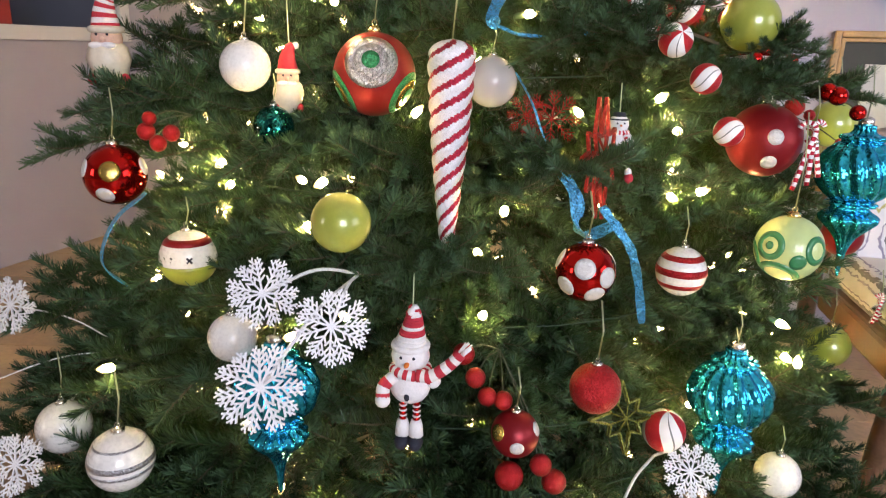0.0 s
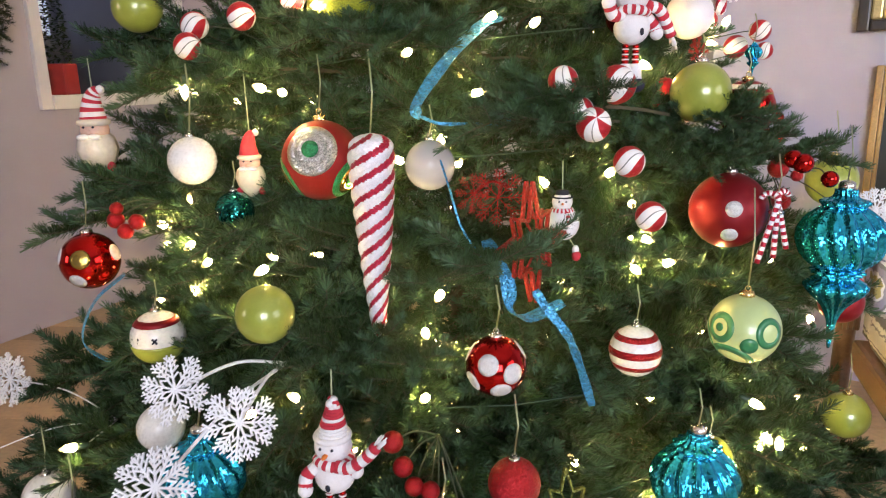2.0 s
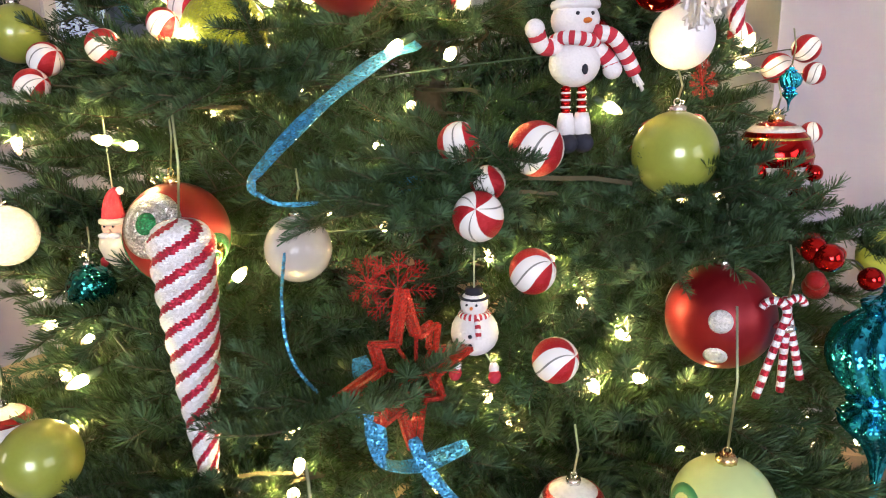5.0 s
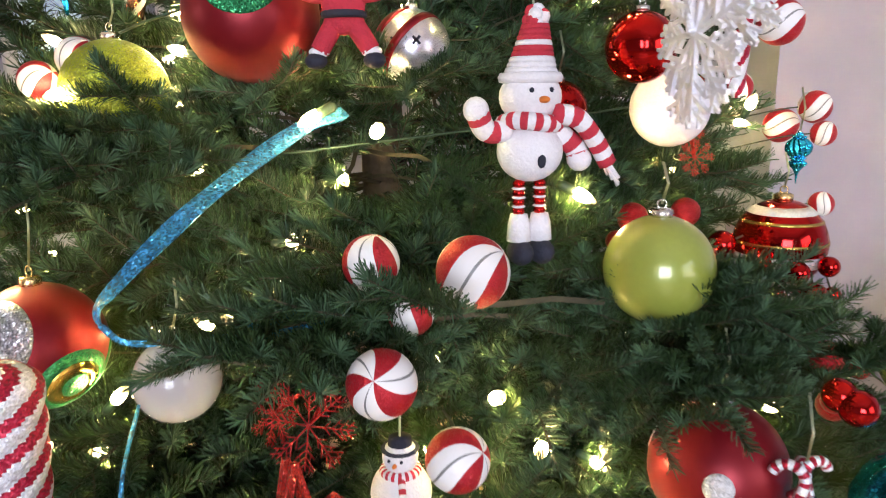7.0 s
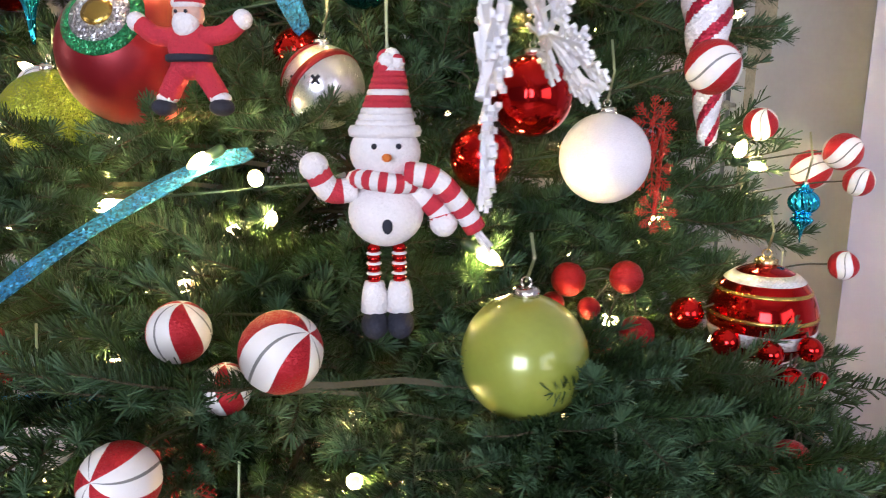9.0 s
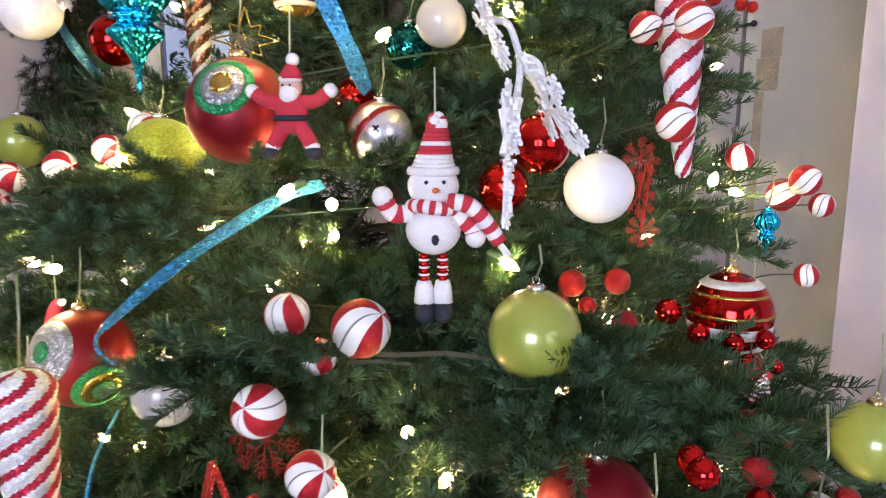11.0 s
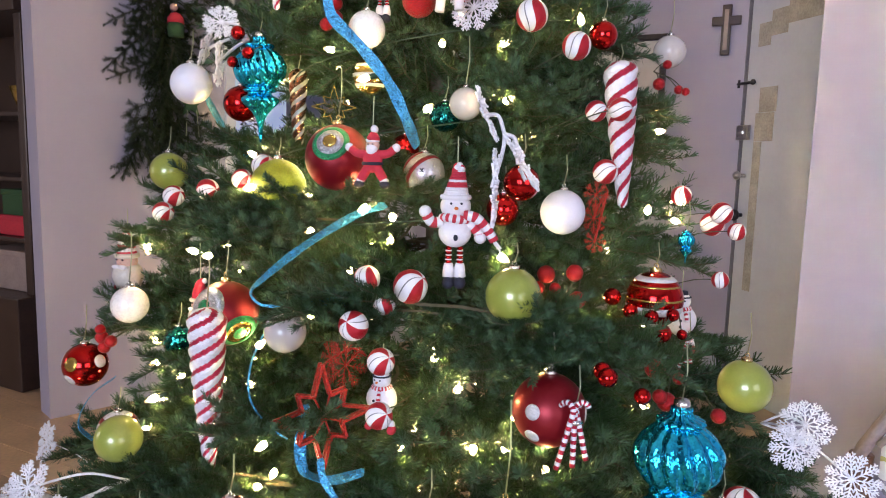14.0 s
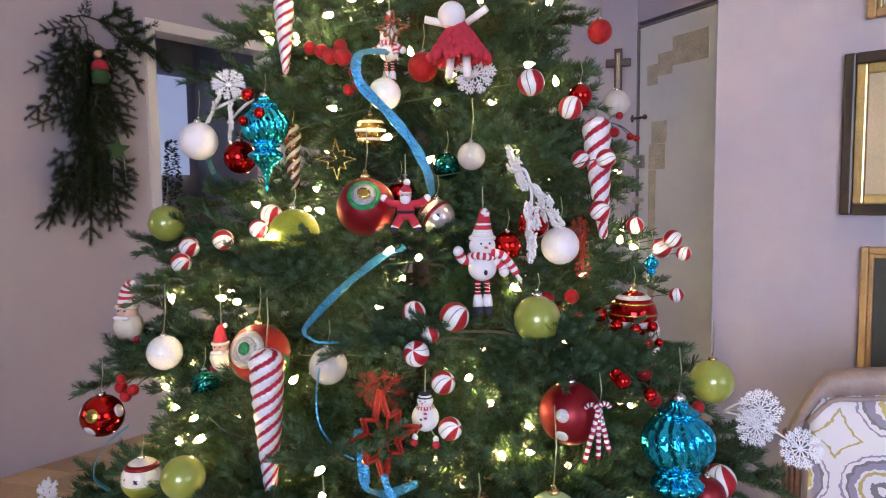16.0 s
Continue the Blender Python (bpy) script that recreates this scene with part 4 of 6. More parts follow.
def finial(p, s, label, string=0.05):
    """A turned glass drop with a fluted upper bulb, a neck, a lower bulb and a long spike; p is the upper bulb's middle, s its radius."""
    ob = thing("glass_finial", p, label, "ornament", "teal glass finials")
    base = [(0.03, -3.1), (0.06, -2.9), (0.13, -2.3), (0.3, -1.9), (0.55, -1.62), (0.72, -1.42), (0.72, -1.28), (0.5, -1.12), (0.46, -1.02), (0.62, -0.98), (0.62, -0.9), (0.5, -0.86),
            (0.7, -0.72), (0.92, -0.45), (1.02, -0.1), (1.0, 0.2), (0.84, 0.5), (0.6, 0.72), (0.48, 0.8), (0.55, 0.86), (0.55, 0.95), (0.34, 1.02), (0.26, 1.12), (0.26, 1.25)]
    dense = spline([(r * s, 0, z * s) for r, z in base], 3)
    bm = bmesh.new()
    lathe(bm, [(max(0.0005, q.x), q.z) for q in dense], 84, (0, 0, 0), 0, 14, 0.08, 14.0)
    part("body", bm, TEAL, ob, "fluted teal mirror glass")
    bm = bmesh.new()
    lathe(bm, [(0.0, 1.22), (0.2, 1.22), (0.2, 1.42), (0.1, 1.48), (0.0, 1.48)], 20)
    c = part("cap", bm, SILVER, ob, "silver metal cap")
    c.scale = (s, s, s)
    thread(ob, 1.47 * s, string)
    for z in (1.0, 0, -0.9, -1.6, -2.3):
        keep(Vector(p) + Vector((0, 0, z * s)), s * (1.0 if abs(z) < 0.5 else 0.5))
    return ob


finial((0.666, 1.121, 0.755), 0.058, "teal mirror glass finial with a long spike", string=0.08)
finial((0.43, 0.93, 0.45), 0.056, "teal mirror glass finial low on the tree")
finial((-0.19, 0.735, 0.54), 0.046, "teal mirror glass finial behind white snowflakes")
finial((-0.20, 1.21, 1.345), 0.048, "teal mirror glass finial hanging at the tree's side", string=0.04)
finial((0.61, 1.44, 1.035), 0.014, "small teal glass icicle", string=0.05)

# snowflake sprays


def flake_mesh(mat, seed, arms=14, fine=1.0):
    """A round, dense flake of branching glitter twigs (unit radius, about the z axis)."""
    def make():
        rg2 = random.Random(seed)
        bm = bmesh.new()

        def rod(a, b, w):
            a, b = Vector(a), Vector(b)
            d = b - a
            t = d.to_track_quat("X", "Z").to_matrix()
            box(bm, (d.length, w, w), (a + b) / 2, t)

        for k in range(arms):
            a = 2 * math.pi * k / arms + rg2.uniform(-0.08, 0.08)
            u = Vector((math.cos(a), math.sin(a), 0))
            v = Vector((-u.y, u.x, 0))
            lift = rg2.uniform(-0.06, 0.16)
            L = rg2.uniform(0.85, 1.0)
            tip = u * L + Vector((0, 0, lift))
            rod((0, 0, 0), tip, 0.055 * fine)
            for s, ln in ((0.35, 0.2), (0.52, 0.27), (0.68, 0.28), (0.83, 0.22)):
                for g in (-1, 1):
                    b0 = tip * s
                    e0 = b0 + (u * 0.75 + v * g * 0.75) * ln * rg2.uniform(0.8, 1.15) + Vector((0, 0, rg2.uniform(-0.05, 0.08)))
                    rod(b0, e0, 0.05 * fine)
                    if s > 0.5:
                        m0 = b0.lerp(e0, 0.6)
                        rod(m0, m0 + u * 0.13 + v * g * -0.03, 0.04 * fine)
        return mesh_of("snowflake", bm, mat, False)
    return shared(("flake", mat.name, seed, arms), make)


def spray(heads, root, mat, label, seed=1, name="snowflake_spray", stem=0.0022):
    """Snowflake heads (place, radius, facing) on stems that meet at root."""
    ob = thing(name, root, label, "ornament", "snowflake sprays")
    for i, (p, r, d) in enumerate(heads):
        q = Vector(p) - Vector(root)
        k = part("snowflake", flake_mesh(mat, seed + i, 11 if mat == WHITEG else 8, 1.0 if mat == WHITEG else 0.6), None, ob)
        k.matrix_local = Matrix.Translation(q) @ aim(d) @ Matrix.Diagonal((r, r, r, 1))
        bm = bmesh.new()
        tube(bm, spline([(0, 0, 0), q * 0.5 + Vector((0, 0.01, 0.012)), q + Vector(d) * -0.003], 6), stem, 6)
        part("stem", bm, mat, ob)
        keep(p, r * 0.9)
    return ob


spray([((-0.191, 0.697, 0.671), 0.039, (0.1, -0.9, 0.5)), ((-0.117, 0.69, 0.638), 0.042, (0.2, -0.9, 0.3)), ((-0.173, 0.608, 0.607), 0.043, (0.0, -0.9, 0.45))], (-0.10, 0.80, 0.662), WHITEG, "white glitter snowflake spray before the branches", 3)
spray([((-0.69, 1.039, 0.511), 0.046, (-0.2, -0.9, 0.3)), ((-0.72, 0.97, 0.40), 0.045, (-0.1, -0.9, 0.5)), ((-0.60, 0.86, 0.34), 0.045, (0, -0.9, 0.5))], (-0.53, 1.08, 0.42), WHITEG, "white glitter snowflake spray at the tree's side", 7, stem=0.0013)
spray([((0.828, 1.374, 0.749), 0.043, (-0.1, -0.95, 0.2)), ((0.812, 1.30, 0.735), 0.038, (-0.2, -0.95, 0.1)), ((0.899, 1.346, 0.683), 0.042, (0.1, -0.95, 0.25))], (0.76, 1.40, 0.73), WHITEG, "white glitter snowflake spray at a branch end", 11)
spray([((0.405, 0.985, 1.232), 0.042, (0.8, 0.38, 0.42)), ((0.437, 0.95, 1.135), 0.052, (0.93, 0.37, 0.02)), ((0.452, 1.0, 1.168), 0.046, (0.766, 0.40, 0.5))], (0.428, 1.0, 1.207), WHITEG, "white glitter snowflakes seen edge on", 15, stem=0.003)
spray([((-0.255, 1.16, 1.43), 0.036, (0.55, -0.75, 0.2)), ((-0.285, 1.15, 1.38), 0.038, (-0.74, -0.51, 0.4)), ((-0.235, 1.13, 1.345), 0.045, (0.82, 0.57, 0.0))], (-0.22, 1.2, 1.40), WHITEG, "white glitter snowflakes at the tree's side", 19, stem=0.003)
spray([((0.36, 0.86, 0.36), 0.04, (0.1, -0.8, 0.6)), ((0.24, 0.80, 0.30), 0.04, (0.1, -0.8, 0.6))], (0.32, 0.9, 0.36), WHITEG, "white glitter snowflake spray low on the tree", 23)
spray([((0.152, 1.02, 0.832), 0.042, (0.0, -0.95, 0.2)), ((0.115, 1.03, 0.836), 0.03, (-0.3, -0.9, 0.2))], (0.165, 1.06, 0.84), REDTIN, "red glitter tinsel pick in the branches", 29, "tinsel_pick")
spray([((0.468, 1.33, 1.115), 0.026, (0.5, -0.8, 0.1)), ((0.472, 1.31, 1.075), 0.026, (0.7, -0.6, 0.1)), ((0.478, 1.30, 1.035), 0.02, (0.3, -0.9, 0.1))], (0.47, 1.40, 1.12), REDGF, "red glitter tinsel spray on the tree", 31, "glitter_spray")
spray([((0.28, 1.20, 1.425), 0.042, (0.1, -0.9, 0.3))], (0.26, 1.26, 1.44), WHITEG, "white snowflake high on the tree", 37, "snowflake_ornament")


# ribbons
def ribbon(pts, w, label, face=None, turns=None):
    """A flat band through the points; turns: degrees by which it is twisted at each point."""
    P = spline(pts, 10)
    ob = thing("ribbon", P[0], label, "ribbon", "blue glitter ribbons")
    bm = bmesh.new()
    rows = []
    for i, p in enumerate(P):
        d = (P[min(i + 1, len(P) - 1)] - P[max(i - 1, 0)]).normalized()
        out = (p - Vector((AXIS.x, AXIS.y, p.z - 0.25))).normalized()
        if face:
            out = Vector(face).normalized()
        side = d.cross(out).normalized()
        if turns:
            x = min(len(turns) - 1.001, i / 10)
            k = int(x)
            side = Matrix.Rotation(radians(turns[k] + (turns[k + 1] - turns[k]) * (x - k)), 3, d) @ side
        wv = w * (0.5 + 0.05 * math.sin(i * 0.6)) * min(1.0, 0.75 + i / 6, 0.75 + (len(P) - 1 - i) / 4)
        nn = side.cross(d).normalized() * 0.0007
        q = p - P[0]
        rows.append([bm.verts.new(q + side * wv + nn), bm.verts.new(q - side * wv + nn), bm.verts.new(q - side * wv - nn), bm.verts.new(q + side * wv - nn)])
        if i % 3 == 0:
            keep(p, 0.013)
    for a, b in zip(rows, rows[1:]):
        for j in range(4):
            bm.faces.new((a[j], a[(j + 1) % 4], b[(j + 1) % 4], b[j])).material_index = 1 if j == 2 else 0
    bm.faces.new(rows[0][::-1])
    bm.faces.new(rows[-1])
    bmesh.ops.recalc_face_normals(bm, faces=bm.faces)
    part("band", mesh_of("band", bm, [BLUEG, BLUEG], False), None, ob)
    return ob


ribbon([(0.15, 1.14, 1.09), (0.125, 1.09, 1.075), (0.085, 0.995, 1.025), (0.054, 0.921, 0.971), (0.06, 0.902, 0.955)], 0.0165, "curling blue glitter ribbon", None, (0, 0, 0, 15, 60))
ribbon([(0.06, 0.902, 0.955), (0.085, 0.897, 0.946), (0.12, 0.915, 0.944), (0.155, 0.945, 0.94)], 0.004, "thin twisted strand of blue glitter ribbon")
ribbon([(0.166, 0.912, 0.953), (0.19, 0.927, 0.957), (0.2175, 0.952, 0.961)], 0.0145, "short end of blue glitter ribbon")
ribbon([(0.085, 0.90, 0.90), (0.102, 0.855, 0.867), (0.118, 0.835, 0.825), (0.143, 0.845, 0.785), (0.165, 0.86, 0.765)], 0.0024, "thin twisted strand of blue glitter ribbon")
ribbon([(0.205, 0.885, 0.735), (0.22, 0.872, 0.715), (0.24, 0.872, 0.69), (0.253, 0.88, 0.665), (0.268, 0.895, 0.62), (0.285, 0.92, 0.56)], 0.0115, "curling blue glitter ribbon hanging through the branches", None, (10, 0, 20, 60, 45, 35))
ribbon([(0.13, 1.12, 1.465), (0.099, 1.056, 1.449), (0.11, 1.032, 1.395), (0.15, 1.06, 1.345), (0.19, 1.08, 1.29), (0.216, 1.09, 1.236), (0.21, 1.14, 1.19)], 0.018, "long blue glitter ribbon high on the tree")
ribbon([(0.14, 0.93, 0.79), (0.168, 0.885, 0.752), (0.176, 0.885, 0.71), (0.195, 0.92, 0.685), (0.244, 0.941, 0.701)], 0.018, "blue glitter ribbon curl low in the branches", (0, -0.5, 0.9))
ribbon([(-0.34, 1.20, 1.32), (-0.374, 1.236, 1.289), (-0.41, 1.33, 1.22), (-0.442, 1.43, 1.164)], 0.016, "blue glitter ribbon end at the tree's side")
ribbon([(-0.46, 1.05, 0.70), (-0.50, 1.02, 0.66), (-0.515, 1.0, 0.60), (-0.49, 1.03, 0.55)], 0.013, "blue glitter ribbon end under a branch")


# figures, each one plain soft shape
DOLL = [FELTW, FELTR, REDS, FELTK, FELTO, FELTP, THREAD, FELTG, BONE]


def striped(bm, pts, radius, a, b, per=2, seg=10, r1=None):
    """A soft roll through the points in bands of two colours."""
    P = spline(pts, 6)
    n0 = len(bm.faces)
    rings = tube(bm, P, radius, seg, a, r1)
    bm.faces.ensure_lookup_table()
    for k in range(seg * (len(rings) - 1)):
        bm.faces[n0 + k].material_index = a if (k // seg // per) % 2 == 0 else b


def fringe(bm, at, d, length, r, n=9, seed=1):
    q = random.Random(seed)
    for k in range(n):
        o = Vector(at) + Vector((q.uniform(-1, 1), q.uniform(-0.6, 0.6), q.uniform(-1, 1))) * length * 0.22
        e = o + Vector(d).normalized() * length * q.uniform(0.8, 1.1) + Vector((q.uniform(-1, 1), q.uniform(-1, 1), q.uniform(-1, 1))) * length * 0.18
        tube(bm, [o, (o + e) / 2, e], r, 4, 0)


def finish_figure(bm, p, h, yaw, label, name):
    bmesh.ops.recalc_face_normals(bm, faces=bm.faces)
    ob = new(name, mesh_of(name, bm, DOLL))
    ob.matrix_world = Matrix.Translation(p) @ pose(0, 0, 0, 0, 0, yaw)
    for k in range(5):
        keep(Vector(p) + Vector((0, 0, -h * (0.1 + 0.2 * k))), 0.13 * h)
    return tagged(ob, label, "ornament", "cloth figures")


def snowman(p, s, label, yaw, arms, tail, string=0.04):
    """A hanging plush figure, s high, the top of its hat at z = 0; arms and scarf tail are given as points in parts of s."""
    bm = bmesh.new()
    q = random.Random(7)
    for k in range(14):
        d = Vector((q.uniform(-1, 1), q.uniform(-1, 1), q.uniform(-1, 1))).normalized()
        ball(bm, 0.03 * s, Vector((0.02 * s, 0, -0.045 * s)) + d * 0.028 * s, mat=1 if k % 3 else 0, u=8, v=6)
    n = 10
    for k in range(n):
        z0, z1 = -0.265 + 0.2 * k / n, -0.265 + 0.2 * (k + 1) / n
        r0, r1 = 0.112 - 0.06 * (k / n) ** 0.8, 0.112 - 0.06 * ((k + 1) / n) ** 0.8
        lathe(bm, [(r0 * s, z0 * s), (1.03 * (r0 + r1) / 2 * s, (z0 + z1) / 2 * s), (r1 * s, z1 * s)], 20, (0.02 * s * k / n, 0, 0), 1 if (k // 2) % 2 == 0 and k > 1 or k > 6 else 0)
    lathe(bm, [(0.10 * s, -0.285 * s), (0.122 * s, -0.28 * s), (0.126 * s, -0.262 * s), (0.118 * s, -0.245 * s), (0.10 * s, -0.242 * s)], 22, (0, 0, 0), 0)
    ball(bm, 0.118 * s, (0, 0, -0.335 * s), (1.04, 1, 0.88), 0, 22, 14)
    ball(bm, 0.135 * s, (0, 0, -0.545 * s), (0.98, 0.9, 0.88), 0, 22, 14)
    ring = [(0.105 * s * math.cos(t), 0.098 * s * math.sin(t), (-0.43 + 0.008 * math.sin(2 * t)) * s) for t in [2 * math.pi * i / 14 for i in range(15)]]
    striped(bm, ring, 0.034 * s, 1, 0, 3)
    striped(bm, [Vector(t) * s for t in tail], 0.042 * s, 1, 0, 2, seg=8, r1=0.038 * s)
    e = (Vector(tail[-1]) - Vector(tail[-2])).normalized()
    fringe(bm, Vector(tail[-1]) * s, e, 0.075 * s, 0.006 * s, 16)
    for arm in arms:
        striped(bm, [Vector(t) * s for t in arm], 0.042 * s, 0, 1, 3, r1=0.046 * s)
        ball(bm, 0.05 * s, Vector(arm[-1]) * s, mat=0, u=12, v=8)
    for sg in (-1, 1):
        x = sg * 0.045 * s
        for k in range(4):
            ball(bm, 0.026 * s, (x, 0, (-0.672 - 0.036 * k) * s), (1, 1, 0.75), 2, 10, 6)
            if k < 3:
                ball(bm, 0.024 * s, (x, 0, (-0.69 - 0.036 * k) * s), (1.2, 1.2, 0.3), 0, 10, 6)
        lathe(bm, [(0.0, -0.79 * s), (0.034 * s, -0.792 * s), (0.044 * s, -0.83 * s), (0.05 * s, -0.90 * s), (0.0, -0.91 * s)], 14, (x, -0.004 * s, 0), 0)
        ball(bm, 0.056 * s, (x, -0.022 * s, -0.945 * s), (0.9, 1.35, 0.95), 3, 14, 8)
    ball(bm, 0.017 * s, (0.0, -0.132 * s, -0.345 * s), (1, 2.4, 0.8), 4, 8, 6)
    for sg in (-1, 1):
        ball(bm, 0.010 * s, (sg * 0.04 * s, -0.108 * s, -0.31 * s), mat=3, u=8, v=6)
    ball(bm, 0.018 * s, (0.0, -0.118 * s, -0.575 * s), (1, 0.5, 1.5), 3, 8, 6)
    tube(bm, [(0.01 * s, 0, -0.02 * s), (0.01 * s, 0.004, string)], 0.001, 5, 6)
    return finish_figure(bm, p, s, yaw, label, "doll_ornament")


def bead_snowman(p, s, label, yaw=0.0):
    """A small two-ball figure with a dark cap, a striped scarf and red boots dangling on wires."""
    bm = bmesh.new()
    ball(bm, 0.145 * s, (0, 0, -0.16 * s), mat=0)
    lathe(bm, [(0.15 * s, -0.10 * s), (0.155 * s, -0.085 * s), (0.10 * s, -0.08 * s), (0.09 * s, 0.0), (0.0, 0.01 * s)], 16, (0, 0, 0), 3)
    ball(bm, 0.25 * s, (0, 0, -0.47 * s), (1, 0.95, 1), 0)
    ring = [(0.13 * s * math.cos(t), 0.13 * s * math.sin(t), -0.28 * s) for t in [2 * math.pi * i / 12 for i in range(13)]]
    striped(bm, ring, 0.04 * s, 1, 0, 2)
    striped(bm, [(0.05 * s, -0.14 * s, -0.29 * s), (0.08 * s, -0.22 * s, -0.36 * s), (0.09 * s, -0.25 * s, -0.46 * s)], 0.03 * s, 1, 0, 2)
    for sg in (-1, 1):
        tube(bm, [(sg * 0.1 * s, 0, -0.68 * s), (sg * 0.19 * s, -0.01 * s, -0.82 * s)], 0.01 * s, 5, 6)
        ball(bm, 0.06 * s, (sg * 0.2 * s, -0.01 * s, -0.86 * s), (0.9, 1, 1.2), 0, 10, 8)
        ball(bm, 0.075 * s, (sg * 0.21 * s, -0.03 * s, -0.94 * s), (0.9, 1.3, 1.0), 1, 10, 8)
        ball(bm, 0.014 * s, (sg * 0.05 * s, -0.135 * s, -0.14 * s), mat=3, u=8, v=6)
    for k in range(2):
        ball(bm, 0.022 * s, (0, -0.235 * s, (-0.44 - 0.1 * k) * s), mat=3, u=8, v=6)
    ball(bm, 0.018 * s, (0, -0.15 * s, -0.17 * s), (1, 2, 1), 4, 8, 6)
    tube(bm, [(0, 0, 0), (0, 0.004, 0.04)], 0.001, 5, 6)
    return finish_figure(bm, p, s, yaw, label, "doll_ornament")


def felt_santa(p, s, label, yaw=0.0):
    """A flat felt figure with arms held out and legs apart, s high."""
    bm = bmesh.new()
    ball(bm, 0.07 * s, (0.03 * s, 0, 0.0), mat=0, u=12, v=8)
    lathe(bm, [(0.12 * s, -0.19 * s), (0.10 * s, -0.12 * s), (0.05 * s, -0.05 * s), (0.0, -0.02 * s)], 16, (0.01 * s, 0, 0), 1)
    ball(bm, 0.125 * s, (0, 0, -0.19 * s), (1, 0.9, 0.45), 0)
    ball(bm, 0.12 * s, (0, 0, -0.27 * s), (1, 0.85, 1), 5)
    ball(bm, 0.11 * s, (0, -0.04 * s, -0.34 * s), (0.95, 0.8, 1.0), 0)
    ball(bm, 0.19 * s, (0, 0, -0.50 * s), (0.95, 0.55, 1.05), 1)
    lathe(bm, [(0.17 * s, -0.61 * s), (0.185 * s, -0.60 * s), (0.185 * s, -0.565 * s), (0.17 * s, -0.555 * s)], 18, (0, 0, 0), 3)
    ball(bm, 0.17 * s, (0, 0, -0.64 * s), (1, 0.6, 0.6), 1)
    for sg in (-1, 1):
        tube(bm, spline([(sg * 0.1 * s, 0, -0.43 * s), (sg * 0.28 * s, 0, -0.41 * s), (sg * 0.40 * s, 0, -0.33 * s)], 5), 0.075 * s, 10, 1, 0.07 * s)
        ball(bm, 0.075 * s, (sg * 0.43 * s, 0, -0.31 * s), mat=0, u=10, v=8)
        tube(bm, spline([(sg * 0.07 * s, 0, -0.64 * s), (sg * 0.15 * s, 0, -0.76 * s), (sg * 0.21 * s, 0, -0.86 * s)], 5), 0.085 * s, 10, 1, 0.08 * s)
        ball(bm, 0.088 * s, (sg * 0.215 * s, 0, -0.87 * s), (1, 0.9, 0.55), 0, 12, 8)
        ball(bm, 0.085 * s, (sg * 0.24 * s, -0.02 * s, -0.94 * s), (1.1, 1.2, 0.8), 3, 12, 8)
        ball(bm, 0.014 * s, (sg * 0.04 * s, -0.105 * s, -0.255 * s), mat=3, u=6, v=4)
    tube(bm, [(0, 0, -0.02 * s), (0, 0.004, 0.05)], 0.0009, 5, 6)
    return finish_figure(bm, p, s, yaw, label, "doll_ornament")


def bearded(p, s, label, yaw, cap, string=0.05):
    """A cream bearded head under a tall curling cap, s high; cap: its two band colours."""
    bm = bmesh.new()
    striped(bm, [(0.0, 0, -0.36 * s), (0.0, 0, -0.2 * s), (0.03 * s, 0, -0.07 * s), (0.09 * s, 0, 0.0)], 0.15 * s, cap[0], cap[1], 2, seg=16, r1=0.05 * s)
    ball(bm, 0.05 * s, (0.12 * s, 0, -0.01 * s), mat=0, u=10, v=8)
    lathe(bm, [(0.14 * s, -0.41 * s), (0.18 * s, -0.39 * s), (0.18 * s, -0.35 * s), (0.14 * s, -0.33 * s)], 20, (0, 0, 0), 8)
    ball(bm, 0.16 * s, (0, 0, -0.46 * s), (1, 0.9, 0.9), 5)
    lathe(bm, [(0.0, -0.98 * s), (0.05 * s, -0.96 * s), (0.17 * s, -0.84 * s), (0.22 * s, -0.68 * s), (0.19 * s, -0.55 * s), (0.12 * s, -0.48 * s)], 22, (0, 0.01 * s, 0), 8, 9, 0.05, 1.2)
    ball(bm, 0.03 * s, (0, -0.15 * s, -0.47 * s), mat=5, u=10, v=8)
    for sg in (-1, 1):
        ball(bm, 0.07 * s, (sg * 0.06 * s, -0.15 * s, -0.53 * s), (1.2, 0.6, 0.5), 0, 10, 8)
        ball(bm, 0.014 * s, (sg * 0.055 * s, -0.14 * s, -0.42 * s), mat=3, u=8, v=6)
        ball(bm, 0.05 * s, (sg * 0.17 * s, -0.05 * s, -0.88 * s), (1, 1, 1.3), 1, 10, 8)
    tube(bm, [(0.03 * s, 0, -0.02 * s), (0.01 * s, 0.004, string)], 0.001, 5, 6)
    return finish_figure(bm, p, s, yaw, label, "bearded_ornament")


snowman((-0.035, 0.762, 0.637), 0.188, "soft white snowman figure with a red striped hat and flying scarf", -8,
        [[(-0.09, -0.06, -0.46), (-0.15, -0.10, -0.52), (-0.15, -0.13, -0.60)], [(0.10, -0.02, -0.45), (0.15, 0.0, -0.5)]], [(0.06, -0.09, -0.43), (0.15, -0.1, -0.42), (0.26, -0.09, -0.34), (0.33, -0.08, -0.26)])
snowman((0.333, 1.046, 1.165), 0.19, "soft white snowman figure with a striped scarf and dark boots", 30,
        [[(-0.10, -0.02, -0.46), (-0.19, -0.03, -0.46), (-0.24, -0.05, -0.38)], [(0.10, -0.02, -0.46), (0.18, -0.02, -0.53), (0.2, -0.03, -0.58)]], [(0.06, -0.08, -0.40), (0.16, -0.09, -0.42), (0.25, -0.07, -0.51), (0.31, -0.06, -0.60)])
